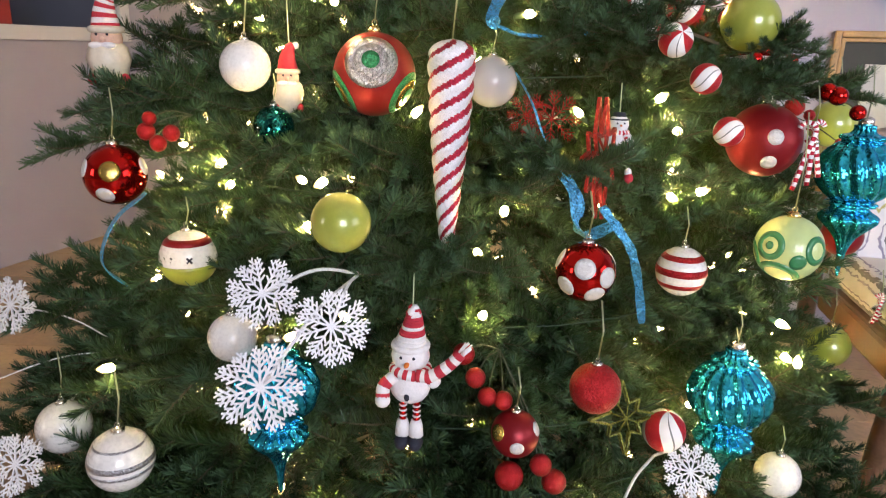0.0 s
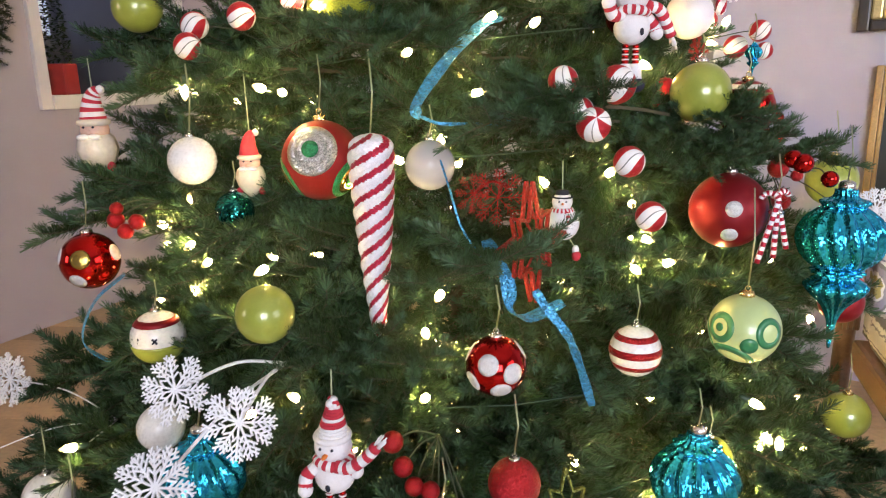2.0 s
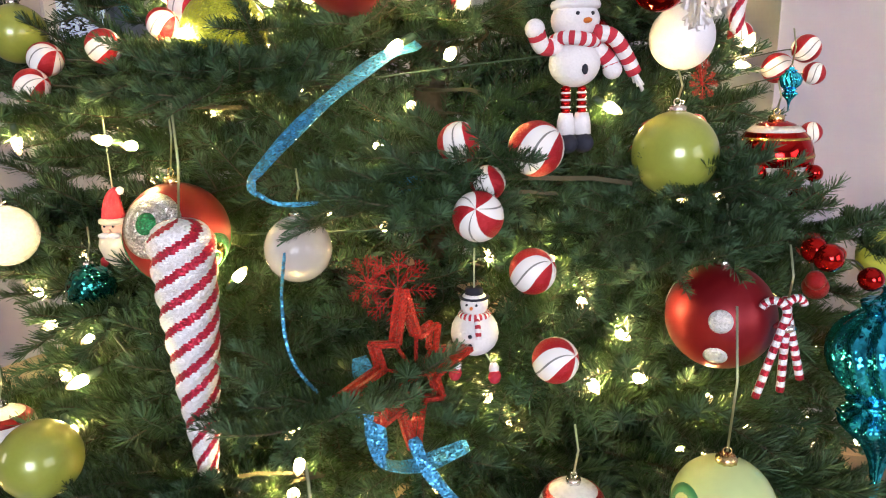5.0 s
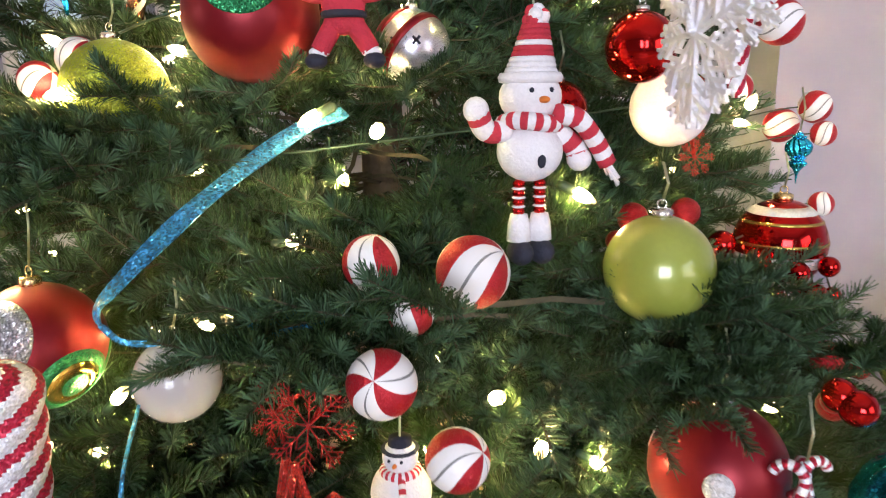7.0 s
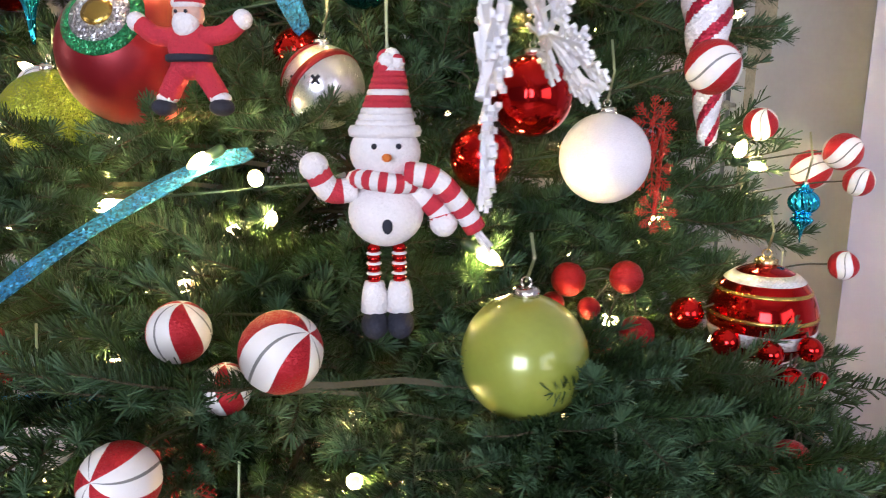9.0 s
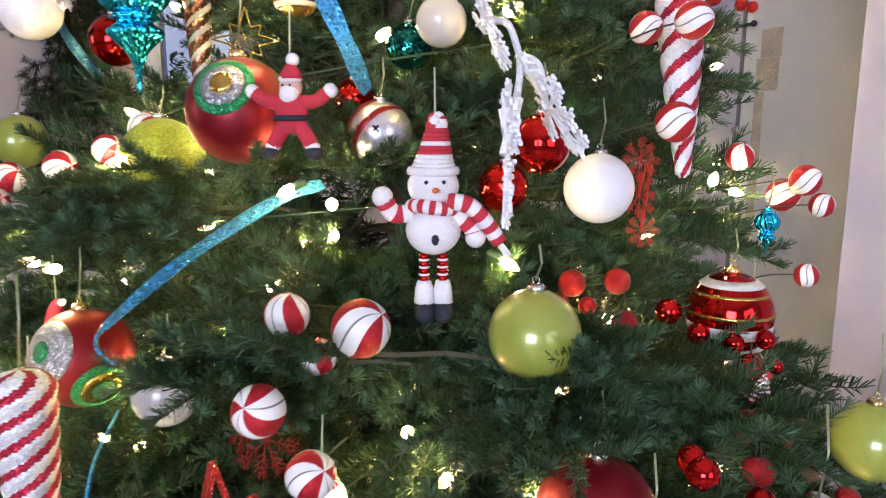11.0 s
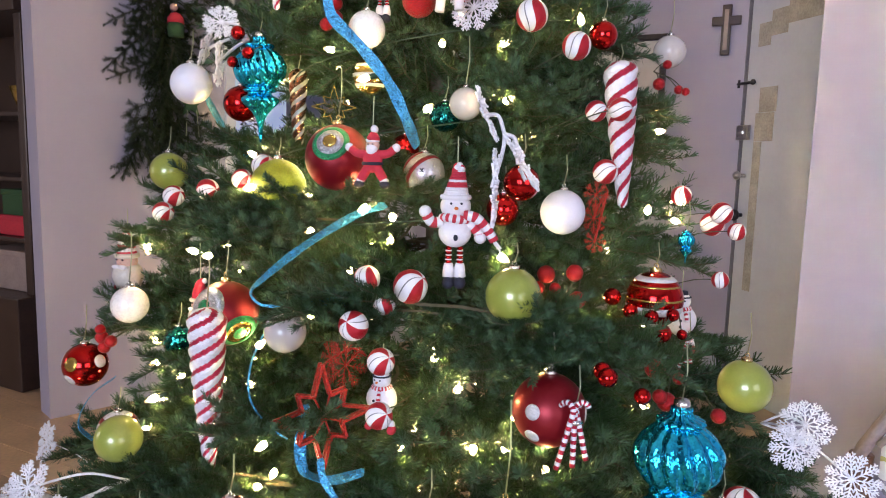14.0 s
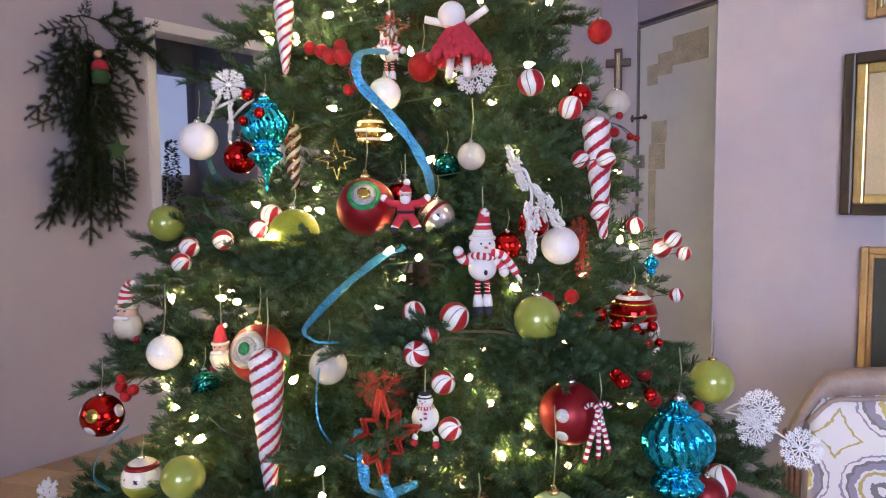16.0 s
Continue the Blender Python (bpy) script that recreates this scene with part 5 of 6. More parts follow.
bead_snowman((0.242, 0.99, 0.847), 0.098, "small snowman ornament with a dark cap and dangling red boots")
snowman((0.10, 1.20, 1.56), 0.15, "snowman figure with a red scarf high on the tree", 10,
        [[(-0.10, -0.02, -0.46), (-0.19, -0.03, -0.52)], [(0.10, -0.02, -0.46), (0.19, -0.02, -0.52)]], [(0.06, -0.08, -0.42), (0.1, -0.11, -0.5), (0.12, -0.12, -0.58)])
felt_santa((0.200, 1.02, 1.214), 0.09, "small red felt figure with a white beard and black boots", 12)
bearded((-0.545, 1.153, 0.995), 0.15, "cream bearded figure with a red and white striped hat", 5, (1, 0))
bearded((-0.242, 1.08, 0.925), 0.105, "cream bearded figure with a red cap", 8, (1, 1), 0.09)
bead_snowman((0.60, 1.50, 0.93), 0.12, "small snowman in a black hat behind red beads", 10)
# figure in a fluffy red skirt
bm = bmesh.new()
rg = random.Random(4)
for k in range(260):
    a, u = rg.uniform(0, 6.283), rg.random()
    r0 = 0.012 + 0.045 * u
    ball(bm, 0.008, (r0 * math.cos(a), r0 * math.sin(a), -0.02 - 0.06 * u), (1, 1, 1.3), 1, 6, 4)
ball(bm, 0.026, (-0.01, -0.01, 0.0), mat=0)
for sgn in (-1, 1):
    tube(bm, [(sgn * 0.02, -0.01, -0.015), (sgn * 0.06, -0.02, 0.005 * sgn)], 0.007, 8, 0)
    tube(bm, [(sgn * 0.015, 0, -0.07), (sgn * 0.018, -0.005, -0.115)], 0.008, 8, 0)
tube(bm, [(0, 0, 0.02), (0, 0, 0.08)], 0.001, 5, 1)
fl = new("doll_ornament", mesh_of("doll_ornament", bm, [FELTW, FELTR]))
fl.location = (0.262, 1.15, 1.525)
tagged(fl, "white figure in a fluffy red skirt", "ornament", "cloth figures")
keep((0.262, 1.15, 1.48), 0.055)


# wire stars
def star(p, r, mat, label, d, inner=0.42, bar=0.0019, points=8):
    ob = thing("star_ornament", Matrix.Translation(p) @ aim(d), label, "ornament")
    def corners(scale, zz):
        out = []
        for k in range(points * 2):
            a = math.pi * k / points + math.pi / 2
            rr = (r if k % 4 == 0 else r * 0.66) if k % 2 == 0 else r * inner
            out.append(Vector((rr * scale * math.cos(a), rr * scale * math.sin(a), zz)))
        return out

    for zz in (-bar * 1.6, bar * 1.6):
        ring = corners(1.0, zz)
        for p0, p1 in zip(ring, ring[1:] + ring[:1]):
            bm = bmesh.new()
            tube(bm, [p0, p1], bar, 4)
            part("bar", bm, mat, ob, "", False)
    for q in corners(1.0, 0.0)[1::2]:
        bm = bmesh.new()
        tube(bm, [q, (0, 0, 0.01)], bar * 0.6, 4)
        part("spoke", bm, mat, ob, "", False)
    keep(p, r * 0.75)
    return ob


star((0.20, 0.895, 0.795), 0.078, REDGF, "red glitter wire star with eight points", (0.84, -0.52, 0.05), bar=0.003)
star((0.12, 1.17, 1.52), 0.035, COPPER, "small copper wire star", (0.1, -0.95, 0.2))
star((-0.06, 1.27, 1.27), 0.045, GOLDG, "gold wire star deep in the branches", (0.6, -0.7, 0.1), bar=0.0011)
star((0.25, 0.84, 0.455), 0.05, OLIVEG, "olive glitter wire star", (0.2, -0.9, 0.3))


# candy canes, tied in small bunches
def cane(bm, at, h, turn):
    pts = [Vector((0, 0, -h + h * 0.8 * k / 14)) for k in range(15)] + [Vector((0.1 * h * (1 - math.cos(a)), 0, -0.2 * h + 0.1 * h * math.sin(a))) for a in [math.pi * k / 10 for k in range(1, 11)]]
    pts = [turn @ p + Vector(at) for p in pts]
    tube(bm, pts, min(0.0042, h * 0.06), 7)
    bm.faces.ensure_lookup_table()
    for k in range(7 * (len(pts) - 1)):
        bm.faces[k].material_index = ((k // 7) + (k % 7) // 3) % 2


for p, h in (((0.538, 1.03, 0.835), 0.10), ((0.62, 1.47, 0.84), 0.06), ((0.88, 1.32, 0.47), 0.06)):
    ob = thing("candy_cane_bunch", p, "bunch of small red and white candy canes", "ornament", "candy canes")
    for k in range(3):
        bm = bmesh.new()
        cane(bm, (0.004 * (k - 1), -0.004 * k, 0.01), h * (0.9 + 0.1 * k), Matrix.Rotation(radians(14 * (k - 1)), 3, "Y") @ Matrix.Rotation(radians(70 * k + 20), 3, "Z"))
        part("cane", mesh_of("cane", bm, [WHITEG, REDST]), None, ob)
    bm = bmesh.new()
    lathe(bm, [(0.006, -0.03), (0.011, -0.025), (0.006, -0.02)], 12)
    part("tie", bm, SILVER, ob)
    thread(ob, -0.005, 0.06)
    keep(Vector(p) - Vector((0, 0, h / 2)), 0.03)


# berry sprays
def berries(root, places, label, mat=REDG):
    ob = thing("berry_spray", root, label, "ornament", "red berry sprays")
    for x, y, z, r in places:
        q = Vector((x, y, z)) - Vector(root)
        b = part("berry", unit_ball(mat, 20, 12), None, ob)
        b.matrix_local = Matrix.Translation(q) @ Matrix.Diagonal((r, r, r, 1))
        bm = bmesh.new()
        tube(bm, spline([(0, 0, 0), q * 0.55 + Vector((0, 0.004, 0.008)), q], 5), 0.0011, 5)
        part("wire", bm, STEM, ob)
        keep((x, y, z), r)
    return ob


berries((0.46, 1.29, 0.975), [(0.415, 1.235, 0.98, 0.0155), (0.465, 1.235, 0.987, 0.0145), (0.48, 1.205, 0.948, 0.0145), (0.437, 1.22, 0.96, 0.010), (0.45, 1.21, 0.935, 0.011), (0.40, 1.24, 0.955, 0.011)], "red glitter berries on wires")
berries((0.62, 1.33, 0.83), [(0.605, 1.237, 0.845, 0.017), (0.622, 1.26, 0.785, 0.016), (0.704, 1.247, 0.781, 0.012), (0.64, 1.25, 0.83, 0.01), (0.615, 1.235, 0.80, 0.012)], "red berries above a teal finial")
berries((0.605, 1.35, 0.95), [(0.548, 1.293, 0.922, 0.013), (0.585, 1.288, 0.917, 0.012), (0.617, 1.30, 0.922, 0.011), (0.512, 1.31, 0.94, 0.0155), (0.603, 1.293, 0.89, 0.0155), (0.63, 1.325, 0.885, 0.009)], "red shiny berries before a banded ball", REDS)
berries((0.04, 1.16, 1.46), [(0.0, 1.10, 1.47, 0.014), (0.03, 1.08, 1.455, 0.016), (0.06, 1.07, 1.45, 0.017), (0.045, 1.09, 1.475, 0.013), (0.075, 1.09, 1.425, 0.013), (-0.03, 1.11, 1.48, 0.013), (0.065, 1.08, 1.39, 0.011), (0.085, 1.08, 1.40, 0.011)], "cluster of red glitter berries high on the tree")
berries((0.5, 1.6, 1.36), [(0.53, 1.58, 1.37, 0.009), (0.555, 1.58, 1.32, 0.009), (0.57, 1.57, 1.315, 0.008), (0.52, 1.56, 1.33, 0.012)], "small red berries on wires")
berries((-0.19, 1.24, 1.39), [(-0.205, 1.155, 1.405, 0.014), (-0.175, 1.15, 1.365, 0.012), (-0.215, 1.15, 1.35, 0.011)], "red berries before a teal finial", REDS)
berries((0.08, 0.86, 0.54), [(0.03, 0.80, 0.56, 0.014), (0.045, 0.785, 0.535, 0.013), (0.06, 0.775, 0.515, 0.012), (0.08, 0.775, 0.51, 0.012), (0.09, 0.75, 0.42, 0.018), (0.13, 0.76, 0.43, 0.014), (0.15, 0.77, 0.40, 0.016)], "red glitter berries low on the tree")
berries((0.60, 1.10, 0.86), [(0.565, 1.06, 0.88, 0.013), (0.575, 1.05, 0.875, 0.014), (0.62, 1.07, 0.85, 0.012)], "red berries beside a red ball", REDS)
berries((-0.38, 1.05, 0.82), [(-0.43, 1.0, 0.80, 0.013), (-0.41, 0.99, 0.785, 0.012), (-0.42, 0.99, 0.82, 0.01), (-0.39, 0.99, 0.80, 0.012)], "red glitter berries over a spotted ball")

# ---- the fir tree ----
TREE_R = lambda z: max(0.03, 0.69 - 0.345 * (z - 0.95))


def bough_mesh(name, seed, L=0.40, dens=1900, spread=1.0, droop=0.0, mat=NEEDLE, nlen=0.0175, keepstem=0.15, half=0.00095, wild=0.34):
    """A flat fir bough that runs out along x from the origin: a stem, side twigs in pairs, and dense short needles along them, swept forward and up."""
    rs = np.random.RandomState(seed)
    segs = []                                     # (points, radius at start, radius at end)

    def axis(t):
        return np.array([L * t, 0.02 * math.sin(3 * t + seed), 0.03 * math.sin(2.2 * t) - 0.05 * t * t - droop * t * t])

    main = np.array([axis(t) for t in np.linspace(0, 1, 9)])
    segs.append((main, 0.0042, 0.0014))
    twigs = [main[1:]]
    for k in range(5):
        t = 0.14 + 0.80 * k / 5 + rs.uniform(-0.02, 0.02)
        o = axis(t)
        for sgn in (-1, 1):
            ln = L * 0.48 * spread * (1.02 - 0.78 * t) * rs.uniform(0.75, 1.15)
            a = radians(rs.uniform(42, 60)) * sgn
            d = np.array([math.cos(a), math.sin(a), rs.uniform(-wild, wild * 1.3)])
            pts = np.array([o + d * ln * u + np.array([0.14 * ln * u * u, 0, (0.26 * u * u - 0.14 * u) * ln]) for u in np.linspace(0, 1, 5)])
            segs.append((pts, 0.0022, 0.001))
            twigs.append(pts)
            if ln > 0.10:
                for u in (0.5,):
                    for s2 in (-1, 1):
                        l2 = ln * 0.46 * (1.15 - u) * rs.uniform(0.8, 1.2) + 0.012
                        a2 = a + s2 * radians(46)
                        o2 = pts[0] + (pts[-1] - pts[0]) * u
                        d2 = np.array([math.cos(a2), math.sin(a2), rs.uniform(-0.06, 0.16)])
                        p2 = np.array([o2, o2 + d2 * l2 * 0.5, o2 + d2 * l2])
                        segs.append((p2, 0.0014, 0.0009))
                        twigs.append(p2)
    verts, faces, mats = [], [], []
    stem_back = np.array([[-keepstem, 0, -0.03], [-keepstem / 2, 0, -0.012], main[0], main[1]])
    for pts, r0, r1 in [(stem_back, 0.0042, 0.0042)] + segs:
        base = len(verts)
        for i, p in enumerate(pts):
            d = pts[min(i + 1, len(pts) - 1)] - pts[max(i - 1, 0)]
            d = d / np.linalg.norm(d)
            s = np.cross(d, [0, 0, 1.0])
            s /= np.linalg.norm(s) + 1e-9
            u = np.cross(s, d)
            r = r0 + (r1 - r0) * i / (len(pts) - 1)
            for q in range(3):
                an = 2 * math.pi * q / 3
                verts.append(p + (s * math.cos(an) + u * math.sin(an)) * r)
        for i in range(len(pts) - 1):
            for q in range(3):
                a, b = base + 3 * i + q, base + 3 * i + (q + 1) % 3
                faces.append((a, b, b + 3, a + 3))
                mats.append(1)
    V = [np.array(verts)]
    count = len(verts)
    for pts in twigs:
        ln = np.linalg.norm(np.diff(pts, axis=0), axis=1).sum()
        n = max(8, int(ln * dens))
        t = np.sort(rs.rand(n)) * 1.0
        x = t * (len(pts) - 1)
        i = np.minimum(x.astype(int), len(pts) - 2)
        f = (x - i)[:, None]
        P = pts[i] * (1 - f) + pts[i + 1] * f
        D = pts[i + 1] - pts[i]
        D /= np.linalg.norm(D, axis=1)[:, None]
        S = np.cross(D, [0, 0, 1.0])
        S /= np.linalg.norm(S, axis=1)[:, None] + 1e-9
        U = np.cross(S, D)
        an = rs.normal(0, 1.35, n)                    # round the twig, most on its upper side
        R = S * np.sin(an)[:, None] + U * np.cos(an)[:, None]
        fw = rs.uniform(0.4, 0.8, n) + np.where(t > 0.94, 0.8, 0)
        N = R + D * fw[:, None] + np.array([0, 0, 0.22])
        N /= np.linalg.norm(N, axis=1)[:, None]
        le = nlen * rs.uniform(0.75, 1.2, n)[:, None]
        W = np.cross(N, R + 0.3 * rs.normal(size=(n, 3)))
        W /= np.linalg.norm(W, axis=1)[:, None] + 1e-9
        w = half
        bend = (D * 0.12 + np.array([0, 0, 0.1])) * le
        quad = np.stack([P - W * w * 0.7, P + W * w * 0.7, P + N * le + bend + W * w * 0.55, P + N * le + bend - W * w * 0.55], axis=1).reshape(-1, 3)
        V.append(quad)
        ids = count + np.arange(n * 4).reshape(-1, 4)
        faces.extend(map(tuple, ids.tolist()))
        mats.extend(np.where(t + rs.uniform(-0.2, 0.2, n) > 0.78, 2, 0).tolist())
        count += n * 4
    me = bpy.data.meshes.new(name)
    me.from_pydata(np.concatenate(V).tolist(), [], faces)
    me.materials.append(mat)
    me.materials.append(TWIG)
    me.materials.append(TIPS if mat == NEEDLE else mat)
    me.polygons.foreach_set("material_index", mats)
    me.update()
    return me


BOUGHS = [bough_mesh("bough", 20 + i, 0.40, 3000, 0.96 + 0.08 * (i % 3)) for i in range(8)]
FAR_BOUGHS = [bough_mesh("bough", 40 + i, 0.40, 650, 1.0, half=0.002, nlen=0.019) for i in range(4)]
tree = thing("christmas_tree", (AXIS.x, AXIS.y, 0.0), "tall green fir Christmas tree with warm lights", "tree")
bm = bmesh.new()
tube(bm, spline([(0, 0, 0.0), (0.006, 0.004, 0.8), (-0.004, 0, 1.6), (0, 0, 2.72)], 8), 0.05, 12, 0, 0.008)
part("trunk", bm, BARK, tree)

ROOM = Vector((0.5, 0.1, 1.12))     # the open side of the room, towards which the ornaments hang free
for p, r in list(TAKEN):
    if r > 0.012 and p.z > 0.5:
        d = (ROOM - p).normalized()
        for k in (0.035, 0.08, 0.13, 0.2, 0.28) if r > 0.05 else (0.035, 0.08, 0.13):
            TAKEN.append((p + d * (r + k), r * 0.7))
CENTRES = np.array([list(p) for p, r in TAKEN])
RADII = np.array([r for p, r in TAKEN])
_rel = CENTRES - np.array([AXIS.x, AXIS.y, 0])
C_RHO, C_PHI = np.hypot(_rel[:, 0], _rel[:, 1]), np.arctan2(_rel[:, 1], _rel[:, 0])
SAMPLE = np.array([(x, y, 0.02 * math.sin(2.2 * x / 0.4) - 0.05 * (x / 0.4) ** 2 + 0.006, 1) for x in (0.10, 0.17, 0.24, 0.31, 0.37, 0.42) for y in (-0.10, -0.05, 0.0, 0.05, 0.10) if abs(y) < (0.43 - x) * 0.75 + 0.02])


def crowded(m):
    """Does a bough at m stand in an ornament, or hang out in front of one?"""
    P = (np.array(m) @ SAMPLE.T).T[:, :3]
    d = np.linalg.norm(P[:, None] - CENTRES[None], axis=2)
    if (d < RADII + 0.007).any():
        return True
    rel = P - np.array([AXIS.x, AXIS.y, 0])
    rho, phi = np.hypot(rel[:, 0], rel[:, 1]), np.arctan2(rel[:, 1], rel[:, 0])
    dphi = np.abs((phi[:, None] - C_PHI[None] + np.pi) % (2 * np.pi) - np.pi) * rho[:, None]
    dz = P[:, 2][:, None] - CENTRES[:, 2][None]
    over = np.maximum(0, dz - RADII)
    return bool(((dphi < RADII + 0.012) & (dz > -RADII - 0.015) & (dz < RADII + 0.07) & (rho[:, None] > C_RHO[None] - 0.015 + 0.9 * over)).any())


def put_bough(z, phi, reach, tilt, yaw, roll, size, tries=7):
    """A bough whose tip reaches that far out from the trunk at height z, drawn in or turned until it is clear of the ornaments."""
    for k in range(tries):
        r = reach - 0.035 * k
        ph = phi + (0.12 * ((k + 1) // 2) * (-1) ** k if k > 1 else 0)
        base = r - 0.42 * size
        m = Matrix.Translation((AXIS.x + base * math.cos(ph), AXIS.y + base * math.sin(ph), z)) @ Matrix.Rotation(ph + yaw, 4, "Z") @ Matrix.Rotation(-tilt, 4, "Y") @ Matrix.Rotation(roll, 4, "X") @ Matrix.Diagonal((size, size, size, 1))
        if not crowded(m):
            return m
    return None


rt = random.Random(21)
PLACED = []         # (matrix, seen from the room)
FRONT = -math.pi / 2
z = 0.13
row = 0
while z < 2.62:
    R = TREE_R(z)
    n = max(4, round(2 * math.pi * R / (0.25 if z < 1.75 else 0.36)))
    for k in range(n):
        phi = FRONT + 2 * math.pi * (k + 0.5 * (row % 2)) / n + rt.uniform(-0.10, 0.10)
        away = math.cos(phi - FRONT)
        if away < -0.3 and rt.random() < 0.68:
            continue
        size = min(1.08, max(0.5, 0.58 + 0.52 * R)) * rt.uniform(0.88, 1.1)
        seen = away > -0.2 and z < 1.75
        PLACED.append((put_bough(z + rt.uniform(-0.022, 0.022), phi, R * rt.uniform(0.9, 1.08), radians(rt.uniform(-20, 10) + 14 * max(0, z - 1.2)), rt.uniform(-0.3, 0.3), rt.uniform(-0.45, 0.45), size), seen))
        if away > -0.1 and z < 1.8:
            PLACED.append((put_bough(z + 0.07, phi + 0.2, R * rt.uniform(0.7, 0.85), radians(rt.uniform(-25, 15)), rt.uniform(-0.4, 0.4), rt.uniform(-0.8, 0.8), size * 0.9), True))
            PLACED.append((put_bough(z + 0.03, phi + 0.1, R * rt.uniform(0.45, 0.62), radians(rt.uniform(-30, 30)), rt.uniform(-0.6, 0.6), rt.uniform(-1.4, 1.4), size * 0.8), False))
    z += 0.138
    row += 1
# boughs whose tips come out among the ornaments: tip, bearing of the bough in degrees, tilt, size
for x, y, zz, bearing, tilt, size in ((0.112, 0.862, 0.932, -145, -3, 0.62), (0.085, 0.905, 0.912, -152, -6, 0.5), (0.50, 0.985, 0.872, -72, -2, 0.62), (0.44, 0.955, 0.868, -86, -4, 0.55), (0.205, 0.82, 0.945, -98, 6, 0.6), (0.258, 0.87, 0.918, -80, 4, 0.34), (0.455, 0.98, 0.934, -76, 4, 0.5), (0.535, 1.02, 0.935, -38, 4, 0.62),
                                      (0.69, 1.12, 0.865, -25, 5, 0.72), (0.60, 1.09, 0.865, -48, 6, 0.55), (0.24, 1.075, 1.105, -78, 2, 0.62), (0.12, 1.015, 1.10, -98, -2, 0.6), (-0.07, 1.04, 1.055, -105, -4, 0.6),
                                      (-0.14, 0.95, 1.045, -122, -4, 0.7), (-0.42, 1.01, 0.97, -135, -6, 0.8), (0.40, 1.14, 1.245, -60, 0, 0.55), (0.47, 1.19, 1.25, -40, -4, 0.6), (0.345, 1.16, 1.20, -75, 2, 0.5),
                                      (0.175, 0.725, 0.805, -82, 18, 0.66), (0.09, 0.79, 0.765, -85, 16, 0.5), (0.06, 0.735, 0.675, -88, 16, 0.6), (-0.075, 0.73, 0.68, -112, 14, 0.6),
                                      (0.012, 0.85, 1.03, -95, -2, 0.6), (-0.05, 0.90, 1.03, -110, -4, 0.6), (0.40, 0.98, 0.88, -60, -4, 0.6)):
    m = Matrix.Translation((x, y, zz)) @ Matrix.Rotation(radians(bearing), 4, "Z") @ Matrix.Rotation(-radians(tilt), 4, "Y") @ Matrix.Diagonal((size, size, size, 1)) @ Matrix.Translation((-0.40, 0, 0.02))
    PLACED.append((m, True))
# long boughs that stand out of the outline
for x, y, zz, tilt in ((0.86, 1.48, 0.86, -10), (0.76, 1.35, 0.85, -4), (0.58, 1.62, 1.27, 2), (0.56, 1.66, 1.47, 6), (0.74, 1.75, 0.82, -10), (0.83, 1.47, 0.58, -6), (0.95, 1.54, 0.55, -4),
                       (-0.66, 1.12, 0.85, 2), (-0.69, 1.10, 0.78, -4), (-0.685, 1.27, 1.09, 2), (-0.62, 1.34, 1.04, -4), (-0.59, 1.42, 1.45, 8), (-0.43, 1.32, 1.52, 8), (-0.64, 1.17, 0.80, 0),
                       (-0.74, 1.02, 0.55, -4), (-0.82, 1.16, 0.46, -6), (-0.50, 0.95, 0.64, -2), (-0.68, 0.93, 0.46, -8), (-0.52, 0.76, 0.33, -8), (-0.80, 0.98, 0.33, -6), (0.48, 1.68, 1.58, 8), (0.66, 1.70, 1.0, -6), (-0.52, 1.60, 1.3, 6),
                       (0.62, 1.56, 1.20, 0), (0.64, 1.66, 1.13, -4), (0.56, 1.56, 1.37, 2), (0.53, 1.50, 1.29, 0), (0.66, 1.50, 1.06, -4), (0.50, 1.52, 1.46, 4), (-0.45, 1.25, 1.40, 4), (-0.50, 1.22, 1.20, 0), (-0.58, 1.22, 1.04, -4)):
    rel = Vector((x - AXIS.x, y - AXIS.y))
    ph, r = math.atan2(rel.y, rel.x), rel.length - 0.42
    m = Matrix.Translation((AXIS.x + r * math.cos(ph), AXIS.y + r * math.sin(ph), zz)) @ Matrix.Rotation(ph, 4, "Z") @ Matrix.Rotation(-radians(tilt), 4, "Y") @ Matrix.Rotation(0.15 * math.sin(9 * x), 4, "X")
    lower = m @ Matrix.Translation((-0.03, 0, -0.035))
    free = m if not crowded(m) else lower if x < 0 or not crowded(lower) else m @ Matrix.Translation((-0.06, 0, -0.09))
    PLACED.append((free, True))
PLACED = [q for q in PLACED if q[0] is not None]
for i, (m, seen) in enumerate(PLACED):
    b = part("bough", BOUGHS[i % len(BOUGHS)] if seen else FAR_BOUGHS[i % len(FAR_BOUGHS)], None, tree)
    b.matrix_basis = Matrix.Translation((-AXIS.x, -AXIS.y, 0)) @ m

